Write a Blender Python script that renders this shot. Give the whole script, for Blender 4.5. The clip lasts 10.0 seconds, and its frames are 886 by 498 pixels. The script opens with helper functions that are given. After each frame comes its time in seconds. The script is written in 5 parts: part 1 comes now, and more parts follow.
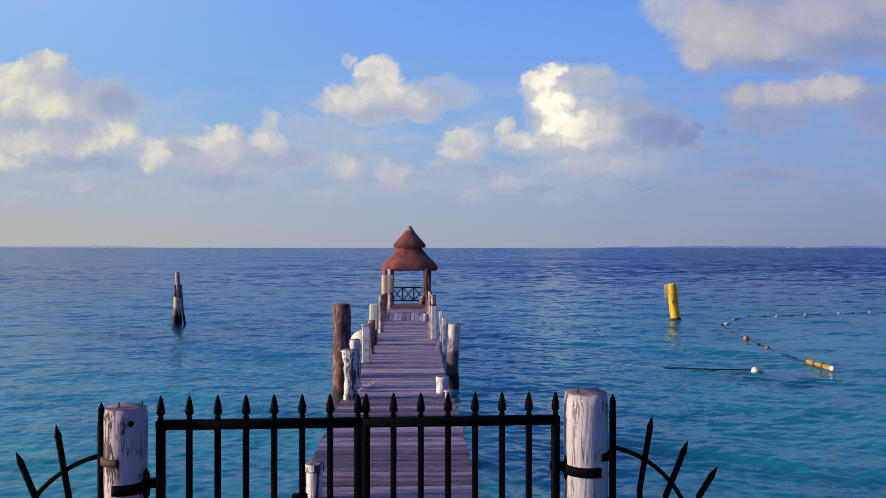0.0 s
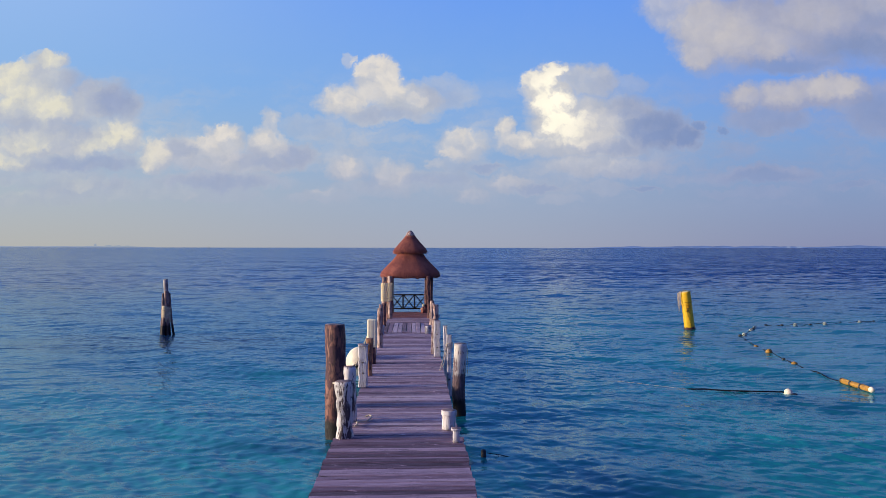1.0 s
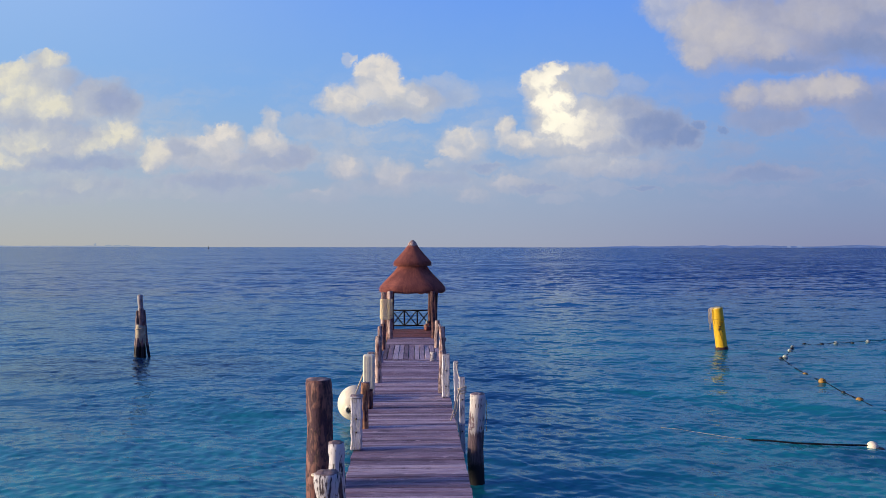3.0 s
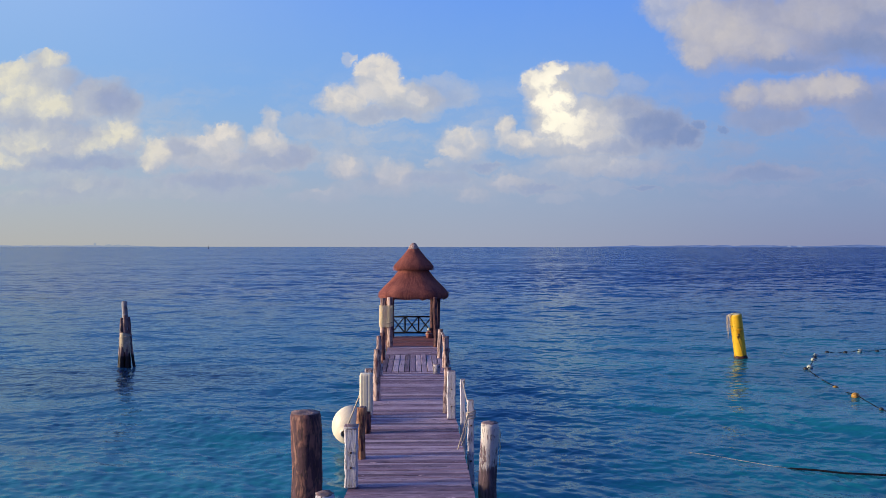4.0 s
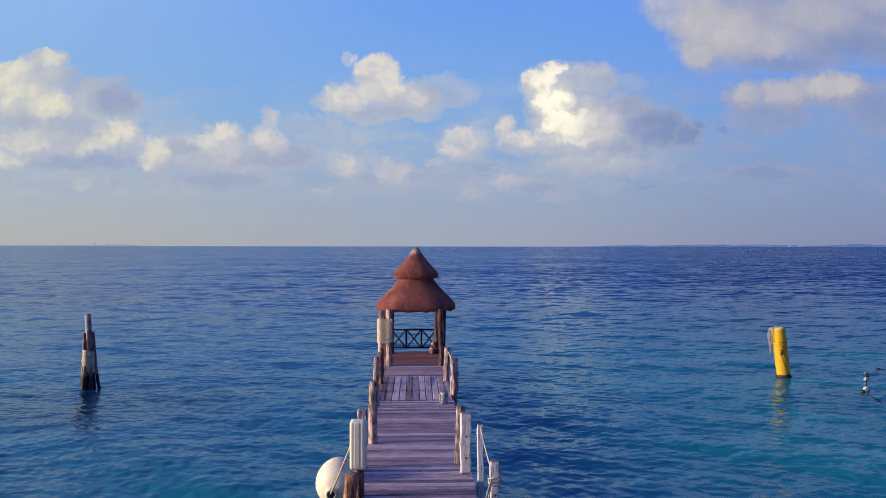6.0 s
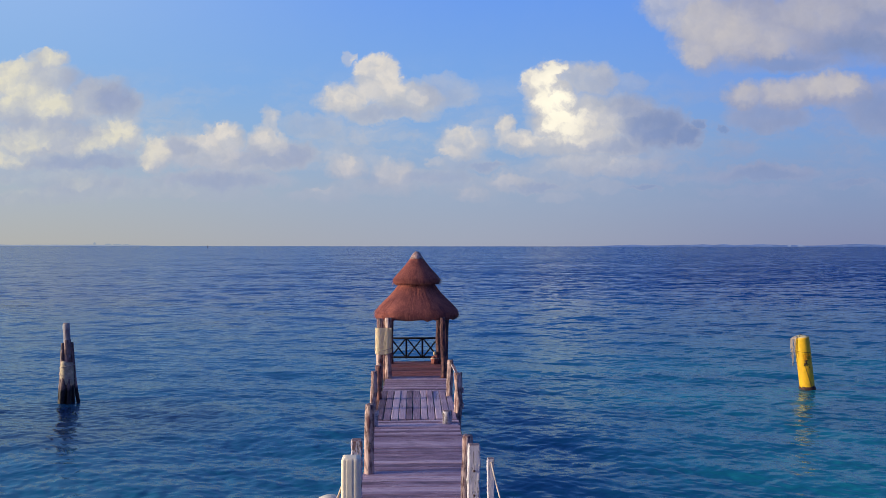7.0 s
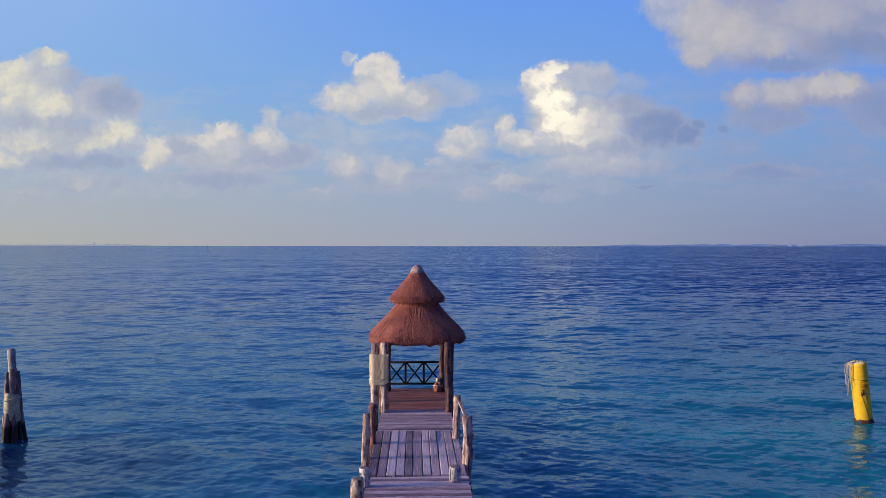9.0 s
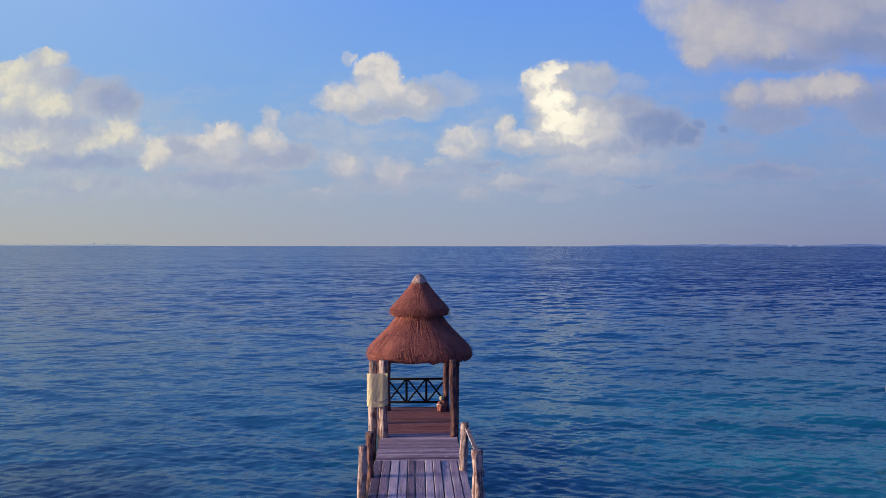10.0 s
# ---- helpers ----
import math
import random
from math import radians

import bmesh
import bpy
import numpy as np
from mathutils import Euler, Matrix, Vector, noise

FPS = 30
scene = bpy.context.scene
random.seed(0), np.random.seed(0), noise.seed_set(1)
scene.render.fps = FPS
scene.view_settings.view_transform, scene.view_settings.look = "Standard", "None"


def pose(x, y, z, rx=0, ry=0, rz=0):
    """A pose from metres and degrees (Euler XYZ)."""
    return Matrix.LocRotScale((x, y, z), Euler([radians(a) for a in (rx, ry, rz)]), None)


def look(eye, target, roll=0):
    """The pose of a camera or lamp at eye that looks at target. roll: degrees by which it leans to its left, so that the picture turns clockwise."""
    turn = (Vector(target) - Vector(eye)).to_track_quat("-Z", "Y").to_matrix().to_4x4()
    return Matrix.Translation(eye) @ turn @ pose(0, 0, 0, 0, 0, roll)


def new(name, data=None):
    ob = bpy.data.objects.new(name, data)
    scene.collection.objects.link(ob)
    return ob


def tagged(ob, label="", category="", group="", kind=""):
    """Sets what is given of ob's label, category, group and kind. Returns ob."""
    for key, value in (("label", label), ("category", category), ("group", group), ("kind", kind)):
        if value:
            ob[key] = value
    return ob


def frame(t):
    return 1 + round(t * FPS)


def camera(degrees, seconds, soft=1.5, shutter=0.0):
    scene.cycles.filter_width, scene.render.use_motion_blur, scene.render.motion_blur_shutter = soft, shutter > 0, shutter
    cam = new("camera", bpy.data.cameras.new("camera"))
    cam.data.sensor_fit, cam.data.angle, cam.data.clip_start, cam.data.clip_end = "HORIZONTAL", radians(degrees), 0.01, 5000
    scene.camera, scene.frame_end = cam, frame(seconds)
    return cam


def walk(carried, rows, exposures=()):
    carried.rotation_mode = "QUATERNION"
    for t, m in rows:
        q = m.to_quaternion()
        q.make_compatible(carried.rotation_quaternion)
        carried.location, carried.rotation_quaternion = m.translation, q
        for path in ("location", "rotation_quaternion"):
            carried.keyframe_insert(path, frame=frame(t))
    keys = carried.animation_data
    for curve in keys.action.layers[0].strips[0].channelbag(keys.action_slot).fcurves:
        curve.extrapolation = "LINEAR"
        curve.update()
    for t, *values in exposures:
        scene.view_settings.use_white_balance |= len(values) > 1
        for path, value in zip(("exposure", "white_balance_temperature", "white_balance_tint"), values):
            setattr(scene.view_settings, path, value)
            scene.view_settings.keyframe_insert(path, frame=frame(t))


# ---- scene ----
cam = camera(60.0, 10.0, soft=0.5)
PATH = [
    (0.0, 1.707, -38.173, 3.737, -0.075),
    (0.5, 1.663, -37.142, 3.875, -0.084),
    (1.0, 1.586, -36.239, 4.037, -0.093),
    (1.5, 1.515, -35.344, 4.199, -0.103),
    (2.0, 1.451, -34.433, 4.345, -0.113),
    (2.5, 1.390, -33.504, 4.470, -0.123),
    (3.0, 1.330, -32.563, 4.570, -0.134),
    (3.5, 1.269, -31.624, 4.650, -0.146),
    (4.0, 1.207, -30.690, 4.712, -0.157),
    (4.5, 1.146, -29.764, 4.765, -0.168),
    (5.0, 1.086, -28.852, 4.814, -0.179),
    (5.5, 1.031, -27.956, 4.865, -0.189),
    (6.0, 0.980, -27.077, 4.923, -0.198),
    (6.5, 0.935, -26.216, 4.990, -0.207),
    (7.0, 0.896, -25.369, 5.069, -0.214),
    (7.5, 0.862, -24.531, 5.157, -0.220),
    (8.0, 0.830, -23.691, 5.254, -0.225),
    (8.5, 0.797, -22.834, 5.356, -0.228),
    (9.0, 0.758, -21.942, 5.461, -0.230),
    (9.5, 0.705, -20.989, 5.564, -0.230),
    (10.0, 0.630, -19.943, 5.667, -0.228),
]
walk(cam, [(t, pose(x, y, z, 90 + tilt, -0.05, 0)) for t, x, y, z, tilt in PATH],
     exposures=[(0.0, 0.04), (5.0, 0.02), (10.0, -0.02)])

# ---- world, sun, exposure ----
SUN_FROM = Vector((-0.95, -0.13, 0.165)).normalized()

sun_data = bpy.data.lights.new("sun", "SUN")
sun_data.energy, sun_data.angle, sun_data.color = 6.2, radians(12.0), (1.0, 0.81, 0.58)
sun = new("sun", sun_data)
sun.matrix_world = look(SUN_FROM * 60, (0, 0, 0))


class Graph:
    """Short calls for building a node tree."""

    def __init__(self, tree):
        self.tree = tree

    def node(self, kind, **settings):
        n = self.tree.nodes.new(kind)
        for key, value in settings.items():
            setattr(n, key, value)
        return n

    def put(self, socket, value):
        if isinstance(value, bpy.types.NodeSocket):
            self.tree.links.new(value, socket)
        elif value is not None:
            socket.default_value = value

    def math(self, op, a, b=None, c=None, clamp=False):
        n = self.node("ShaderNodeMath", operation=op, use_clamp=clamp)
        for i, v in enumerate((a, b, c)):
            self.put(n.inputs[i], v)
        return n.outputs[0]

    def vec(self, op, a, b=None, c=None):
        n = self.node("ShaderNodeVectorMath", operation=op)
        for i, v in enumerate((a, b, c)):
            self.put(n.inputs[i], v)
        if op == "SCALE":
            self.put(n.inputs["Scale"], b) if b is not None else None
        return n.outputs["Value"] if op in ("LENGTH", "DOT_PRODUCT") else n.outputs["Vector"]

    def smooth(self, value, lo, hi, out_lo=0.0, out_hi=1.0):
        n = self.node("ShaderNodeMapRange", interpolation_type="SMOOTHSTEP")
        for i, v in enumerate((value, lo, hi, out_lo, out_hi)):
            self.put(n.inputs[i], v)
        return n.outputs[0]

    def mix(self, fac, a, b, blend="MIX"):
        n = self.node("ShaderNodeMix", data_type="RGBA", blend_type=blend)
        self.put(n.inputs[0], fac)
        for i, v in ((6, a), (7, b)):
            self.put(n.inputs[i], (*v, 1) if isinstance(v, tuple) and len(v) == 3 else v)
        return n.outputs[2]

    def noise(self, vector, scale, detail=4.0, rough=0.55, distort=0.0):
        n = self.node("ShaderNodeTexNoise")
        self.put(n.inputs["Vector"], vector)
        for key, v in (("Scale", scale), ("Detail", detail), ("Roughness", rough), ("Distortion", distort)):
            self.put(n.inputs[key], v)
        return n

    def ramp(self, value, stops, interp="LINEAR"):
        n = self.node("ShaderNodeValToRGB")
        n.color_ramp.interpolation = interp
        while len(n.color_ramp.elements) < len(stops):
            n.color_ramp.elements.new(0.5)
        for e, (p, col) in zip(n.color_ramp.elements, stops):
            e.position, e.color = p, (*col, 1)
        self.put(n.inputs[0], value)
        return n.outputs[0]


def srgb(r, g, b):
    """Scene light from a display colour of 0 to 255."""
    return tuple(c / 12.92 if c <= 0.04045 else ((c + 0.055) / 1.055) ** 2.4 for c in (r / 255, g / 255, b / 255))


# Clouds, in units of a thirteenth of the sky's tangent plane ahead: across, up, half width, half height, strength.
# MASS gives the bodies, LIT the heaps that the sun reaches, DIM the parts in each other's shade.
SCALE = 13.58
MASS_WEST = [(.55, 1.45, 1.05, .42, 1), (.84, 1.06, .42, .22, 1), (.70, 1.95, 1.30, .45, 1), (1.80, 1.75, .70, .40, 1), (2.22, 1.80, .36, .34, .9), (1.95, 2.15, .58, .34, .8),
             (1.0, 2.48, 1.6, .40, 1), (1.2, 2.85, 1.5, .22, .85), (2.2, 2.48, .42, .30, .9), (.6, 3.10, 1.3, .20, .5), (1.9, 3.35, 1.6, .24, .42), (.6, 3.50, 1.3, .16, .35)]
MASS_LOW_WEST = [(2.78, 2.76, .34, .34, 1), (3.30, 2.66, .62, .28, 1), (3.95, 2.50, .40, .36, 1), (3.85, 2.82, 1.10, .24, 1), (4.70, 2.55, .46, .34, 1), (4.80, 2.18, .22, .32, .75),
                 (5.18, 2.74, .48, .28, .95), (4.5, 2.88, .95, .18, .9), (3.95, 3.18, 1.35, .20, .8), (3.4, 3.42, 1.5, .16, .45), (5.75, 3.46, .75, .14, .6)]
MASS_MIDDLE = [(6.10, 1.78, .50, .34, 1), (6.72, 1.42, .50, .48, 1), (6.18, 1.05, .17, .15, .5), (7.25, 1.74, .75, .36, 1), (7.85, 1.62, .62, .34, .55), (6.75, 2.02, 1.05, .18, .85),
               (5.50, 2.22, .60, .24, .5), (6.42, 2.42, .26, .14, .35), (6.15, 2.98, .42, .28, .85), (6.98, 3.10, .46, .32, .85), (7.70, 3.14, .80, .18, .6), (6.6, 3.32, 1.0, .18, .5),
               (7.71, 2.86, .18, .12, .6), (8.22, 2.58, .52, .36, .85), (8.15, 2.90, .62, .20, .55)]
MASS_BRIGHT = [(9.84, 1.26, .32, .22, 1), (9.68, 1.60, .48, .42, 1), (9.85, 2.00, .62, .60, 1), (10.45, 2.10, .80, .55, 1), (10.45, 1.40, .62, .32, .9), (11.10, 1.45, .40, .22, .4),
               (11.00, 2.05, .75, .50, 1), (11.60, 2.28, .72, .44, 1), (12.15, 2.38, .34, .26, .95), (12.36, 2.18, .15, .12, .8), (12.78, 2.29, .15, .07, .6), (8.93, 2.30, .20, .26, .95),
               (9.25, 2.50, .55, .18, .95), (10.3, 2.58, 1.7, .20, .95), (10.7, 2.90, 1.4, .24, .8), (11.3, 2.80, .8, .16, .4)]
MASS_EAST = [(11.80, .12, .55, .42, .8), (12.15, .40, .45, .40, .9), (12.36, .95, .42, .34, 1), (12.44, .55, .62, .80, 1), (13.30, .50, 1.2, .82, 1), (14.60, .35, 1.4, .82, 1), (15.5, .40, 1.2, .80, 1), (14.0, 1.02, 1.3, .30, .8),
             (13.20, 1.74, .46, .28, .9), (13.90, 1.72, .66, .34, .95), (14.60, 1.60, .80, .36, 1), (15.05, 1.60, .50, .34, .9), (13.60, 2.08, .85, .26, .75), (15.55, 1.90, .65, .55, .75)]
MASS_LOW = [(8.58, 2.97, .42, .09, .75), (9.05, 3.26, .42, .17, .8), (9.52, 3.33, .48, .08, .8), (8.34, 3.44, .38, .14, .6), (9.93, 3.52, .46, .11, .55), (10.74, 3.30, .52, .15, .55),
            (11.45, 3.34, .36, .07, .75), (13.56, 3.06, 1.05, .19, .75), (15.11, 3.24, .50, .09, .55), (13.2, 3.38, .95, .12, .4), (11.9, 3.15, .3, .12, .3), (9.6, 2.95, .5, .14, .35)]
LIT_WEST = [(.84, 1.03, .36, .22, .80), (.25, 1.24, .50, .30, .75), (.10, 1.50, .60, .32, .85), (.94, 1.95, .42, .30, .95), (.42, 1.76, .55, .34, .72), (2.09, 2.42, .46, .30, .95),
            (1.68, 2.58, .36, .20, .65), (.42, 2.58, .50, .20, .55), (.05, 2.84, .60, .18, .55), (.78, 2.58, .22, .14, .55), (1.45, 3.32, .22, .12, .45), (.2, 3.38, .6, .14, .4)]
LIT_LOW_WEST = [(2.80, 2.72, .30, .30, .92), (2.66, 2.90, .24, .20, .80), (3.94, 2.38, .28, .26, .90), (3.66, 2.50, .36, .20, .70), (4.02, 2.66, .42, .24, .52), (4.81, 2.14, .22, .24, .34),
                (4.64, 2.46, .30, .20, .70), (4.88, 2.58, .36, .26, .48), (3.24, 3.46, .34, .12, .42), (5.74, 3.40, .24, .12, .45)]
LIT_MIDDLE = [(6.08, 1.76, .46, .32, .74), (6.62, 1.20, .48, .36, .84), (6.95, 1.48, .38, .44, .86), (6.20, 1.04, .15, .13, .35), (7.42, 1.75, .24, .18, .66), (6.55, 1.70, .5, .3, .55),
              (6.14, 2.96, .38, .26, .58), (6.97, 3.06, .40, .30, .50), (7.71, 2.86, .18, .12, .42), (8.31, 2.48, .44, .30, .58), (8.02, 2.70, .30, .20, .60)]
LIT_BRIGHT = [(9.86, 1.26, .30, .22, 1.0), (9.64, 1.56, .42, .38, .96), (9.80, 1.86, .52, .42, .92), (10.00, 2.20, .42, .34, 1.2), (10.36, 2.22, .56, .38, .72), (10.20, 2.45, .85, .22, .68),
              (8.93, 2.30, .20, .24, .66), (9.25, 2.50, .48, .17, .62), (10.72, 2.28, .52, .42, .46), (10.7, 2.88, 1.1, .20, .36), (9.05, 3.24, .34, .14, .42), (8.34, 3.43, .30, .12, .36)]
LIT_EAST = [(12.0, .25, .6, .45, .42), (12.34, .98, .50, .32, .58), (12.42, .42, .62, .60, .60), (12.96, .66, .75, .55, .66), (14.50, .30, 1.1, .42, .36), (13.6, .75, .8, .4, .48), (13.23, 1.72, .40, .24, .56),
            (13.90, 1.68, .55, .28, .56), (14.57, 1.56, .66, .30, .72), (14.98, 1.54, .44, .26, .66), (15.6, .10, .7, .3, .4)]
DIM_WEST = [(2.05, 1.76, .62, .42, 1), (2.25, 1.60, .32, .26, .7), (1.46, 1.45, .50, .38, .62), (1.35, 2.24, .7, .26, .55), (.35, 2.2, .5, .2, .4), (1.55, 2.90, 1.3, .20, .85), (1.0, 3.32, 1.5, .14, .35),
            (3.20, 2.62, .40, .20, .45), (5.18, 2.72, .46, .28, .75), (4.75, 2.85, .65, .16, .60), (4.4, 2.74, .6, .2, .45), (3.95, 3.20, 1.2, .18, .75), (7.72, 1.66, .55, .34, .45), (6.8, 2.02, .9, .16, .45), (5.50, 2.24, .60, .24, .30),
            (6.55, 3.16, .22, .26, .45), (7.70, 3.16, .75, .16, .55), (8.58, 2.97, .42, .09, .90), (8.2, 2.95, .5, .14, .4)]
DIM_EAST = [(11.62, 2.26, .74, .46, 1), (12.15, 2.38, .36, .26, 1), (12.36, 2.18, .16, .13, 1), (12.78, 2.29, .16, .08, 1), (11.20, 1.85, .55, .34, .62), (10.90, 2.55, .9, .15, .45),
            (10.75, 1.50, .45, .28, .30), (9.52, 3.33, .48, .08, .85), (11.45, 3.34, .36, .07, .9), (13.95, 1.14, 1.0, .22, .70), (15.20, .85, 1.0, .34, .75), (13.55, 2.10, .80, .24, .40),
            (15.55, 1.95, .65, .50, .60), (13.56, 3.10, 1.0, .16, .60), (15.11, 3.24, .50, .09, .5), (15.4, .2, .4, .5, .35)]


def heap_group(name, heaps, outer, inner, slant=0.0):
    """The strongest of many soft heaps at a place on the sky; with a slant they fade from the sun's side."""
    g = bpy.data.node_groups.new(name, "ShaderNodeTree")
    g.interface.new_socket("Place", in_out="INPUT", socket_type="NodeSocketVector")
    g.interface.new_socket("Amount", in_out="OUTPUT", socket_type="NodeSocketFloat")
    n = Graph(g)
    place = n.node("NodeGroupInput").outputs[0]
    total = None
    for cx, cy, rx, ry, amount in heaps:
        off = n.vec("MULTIPLY_ADD", place, (1 / rx, 1 / ry, 0), (-cx / rx, -cy / ry, 0))
        length = n.vec("LENGTH", off)
        if slant:
            length = n.math("MULTIPLY_ADD", n.vec("DOT_PRODUCT", off, (.5, .86, 0)), slant, length)
        here = n.smooth(length, outer, inner, 0.0, amount)
        total = here if total is None else n.math("SMOOTH_MAX", total, here, 0.12)
    n.put(n.node("NodeGroupOutput").inputs[0], total)
    return g


def build_world():
    world = bpy.data.worlds.new("sky")
    scene.world = world
    world.use_nodes = True
    n = Graph(world.node_tree)
    world.node_tree.nodes.clear()
    sky = n.node("ShaderNodeTexSky", sky_type="NISHITA", sun_disc=False, sun_elevation=math.asin(SUN_FROM.z),
                 sun_rotation=math.atan2(SUN_FROM.x, SUN_FROM.y), air_density=1.0, dust_density=0.6, ozone_density=2.5)
    way = n.node("ShaderNodeTexCoord").outputs["Generated"]
    xyz = n.node("ShaderNodeSeparateXYZ")
    n.put(xyz.inputs[0], way)
    x, y, z = xyz.outputs
    ahead = n.math("MAXIMUM", n.math("ABSOLUTE", y), 0.12)
    a, e = n.math("DIVIDE", x, ahead), n.math("DIVIDE", z, ahead)
    # clear sky: hazy at the horizon, clear blue above, paler towards the sun's side
    heights = (0.0, .075, .135, .21, .32, .5, 1.0)
    tints = {"sunward": ((180, 181, 179), (172, 184, 198), (153, 184, 215), (139, 181, 230), (148, 186, 238), (146, 182, 240), (105, 150, 220)),
             "ahead": ((163, 170, 189), (154, 173, 202), (140, 175, 219), (124, 171, 233), (111, 161, 243), (80, 126, 216), (72, 115, 195)),
             "away": ((133, 141, 178), (130, 151, 193), (125, 158, 209), (114, 156, 228), (100, 151, 238), (50, 88, 176), (52, 90, 170))}
    side = {key: n.ramp(e, [(h, srgb(*c)) for h, c in zip(heights, row)]) for key, row in tints.items()}
    blue = n.mix(n.smooth(a, -0.62, 0.08), side["sunward"], side["ahead"])
    blue = n.mix(n.smooth(a, -0.05, 0.62), blue, side["away"])
    blue = n.vec("SCALE", blue, None)
    blue.node.inputs["Scale"].default_value = 10.0
    clear = n.mix(0.92, sky.outputs[0], blue)
    near_sun = n.smooth(n.vec("DOT_PRODUCT", way, tuple(SUN_FROM)), 0.55, 0.98)
    clear = n.mix(n.math("MULTIPLY", near_sun, 0.55), clear, (9.2, 9.6, 10.4))
    # clouds
    place = n.node("ShaderNodeCombineXYZ")
    n.put(place.inputs[0], n.math("MULTIPLY_ADD", a, SCALE, 7.84))
    n.put(place.inputs[1], n.math("MULTIPLY_ADD", e, -SCALE, 4.36))
    p = place.outputs[0]
    big = n.noise(p, 1.3, 3, 0.5)
    fine = n.noise(p, 3.6, 4, 0.55)
    tiny = n.noise(p, 11.0, 4, 0.6)
    p1 = p
    for tex, across, up in ((big, .34, .26), (fine, .36, .30), (tiny, .13, .12)):
        p1 = n.vec("ADD", p1, n.vec("MULTIPLY", n.vec("SUBTRACT", tex.outputs["Color"], (.5, .5, .5)), (across, up, 0)))

    def heaps(name, lists, outer, inner, slant=0.0):
        out = None
        for k, rows in enumerate(lists):
            c = n.node("ShaderNodeGroup")
            c.node_tree = heap_group(name, rows, outer, inner, slant)
            n.put(c.inputs[0], p1)
            out = c.outputs[0] if out is None else n.math("MAXIMUM", out, c.outputs[0])
        return out

    cover = heaps("cloud_mass", (MASS_WEST, MASS_LOW_WEST, MASS_MIDDLE, MASS_BRIGHT, MASS_EAST, MASS_LOW), 1.20, 0.58)
    lit = heaps("cloud_lit", (LIT_WEST, LIT_LOW_WEST, LIT_MIDDLE, LIT_BRIGHT, LIT_EAST), 1.22, 0.25, 0.30)
    dim = heaps("cloud_dim", (DIM_WEST, DIM_EAST), 1.15, 0.30)
    # billows: the sun's side of each small lump is lighter
    lump = n.math("SUBTRACT", n.noise(n.vec("ADD", p1, (.045, .05, 0)), 3.2, 4, 0.5).outputs[0], n.noise(n.vec("ADD", p1, (-.045, -.05, 0)), 3.2, 4, 0.5).outputs[0])
    lit = n.math("ADD", lit, n.math("MULTIPLY", n.math("MULTIPLY_ADD", lump, n.smooth(a, 0.24, 0.34, 1.9, 0.6), n.math("MULTIPLY_ADD", big.outputs[0], 0.6, -0.3)), n.math("MULTIPLY_ADD", lit, 0.7, 0.3)))
    lit = n.math("MAXIMUM", lit, 0.0)
    # crisp where the sun strikes, wispy elsewhere
    ragged = n.math("ADD", cover, n.math("MULTIPLY", n.math("SUBTRACT", n.noise(p1, 2.4, 5, 0.6).outputs[0], 0.5), 0.9), clamp=True)
    wispy = n.math("MULTIPLY", n.math("ADD", n.math("MULTIPLY", cover, 0.62), n.math("MULTIPLY", ragged, 0.38)), n.smooth(cover, 0.0, 0.3))
    crisp = n.smooth(cover, 0.10, 0.55)
    cover = n.math("ADD", wispy, n.math("MULTIPLY", n.math("SUBTRACT", crisp, wispy), n.smooth(lit, 0.34, 0.75)), clamp=True)
    # thin broken haze between and below the heaps
    thin = n.noise(n.vec("MULTIPLY", p1, (.55, 1.7, 0)), 1.0, 6, 0.6)
    thin = n.math("MULTIPLY", n.smooth(thin.outputs[0], 0.40, 0.68, 0.0, 0.62), n.math("MULTIPLY", n.smooth(e, 0.03, 0.08), n.smooth(e, 0.26, 0.13)))
    cover = n.math("ADD", cover, n.math("MULTIPLY", thin, n.math("SUBTRACT", 1.0, cover)), clamp=True)
    high = n.smooth(e, 0.05, 0.16)
    body = n.mix(high, srgb(172, 178, 197), srgb(186, 191, 202))
    body = n.mix(n.smooth(a, 0.12, 0.42), body, n.mix(high, srgb(150, 160, 196), srgb(154, 160, 189)))
    bright = n.mix(high, srgb(199, 196, 203), srgb(228, 221, 212))
    bright = n.mix(n.smooth(a, -0.30, -0.46), bright, srgb(229, 224, 204))
    bright = n.mix(n.smooth(a, 0.24, 0.34), bright, srgb(208, 201, 197))
    shade = n.mix(n.smooth(a, 0.1, 0.35), srgb(150, 163, 196), srgb(122, 143, 188))
    tone = n.mix(n.math("MINIMUM", lit, 1.0), body, bright)
    tone = n.mix(n.math("MULTIPLY", dim, n.math("MULTIPLY_ADD", n.math("MINIMUM", lit, 1.0), -0.5, 0.92)), tone, shade)
    # the sunlit cloud ahead is the brightest
    glow = n.vec("LENGTH", n.vec("MULTIPLY_ADD", p1, (1 / .75, 1 / .95, 0), (-9.86 / .75, -1.80 / .95, 0)))
    glow = n.math("MULTIPLY", n.smooth(glow, 1.15, 0.25), n.smooth(lit, 0.35, 1.0))
    tone = n.mix(glow, tone, tuple(1.13 * c for c in srgb(252, 244, 222)))
    tone = n.vec("SCALE", tone, None)
    n.put(tone.node.inputs["Scale"], n.math("MULTIPLY_ADD", n.math("SUBTRACT", fine.outputs[0], 0.5), 1.5, 9.75))
    veil = n.smooth(e, 0.02, 0.10, 0.35, 0.97)
    full = n.mix(n.math("MULTIPLY", cover, veil), clear, tone)
    # the unseen sky to the south is dimmed to mauve, darkening faces turned there
    full = n.mix(n.smooth(y, 0.05, -0.55), full, n.vec("MULTIPLY", full, (.66, .54, .72)))
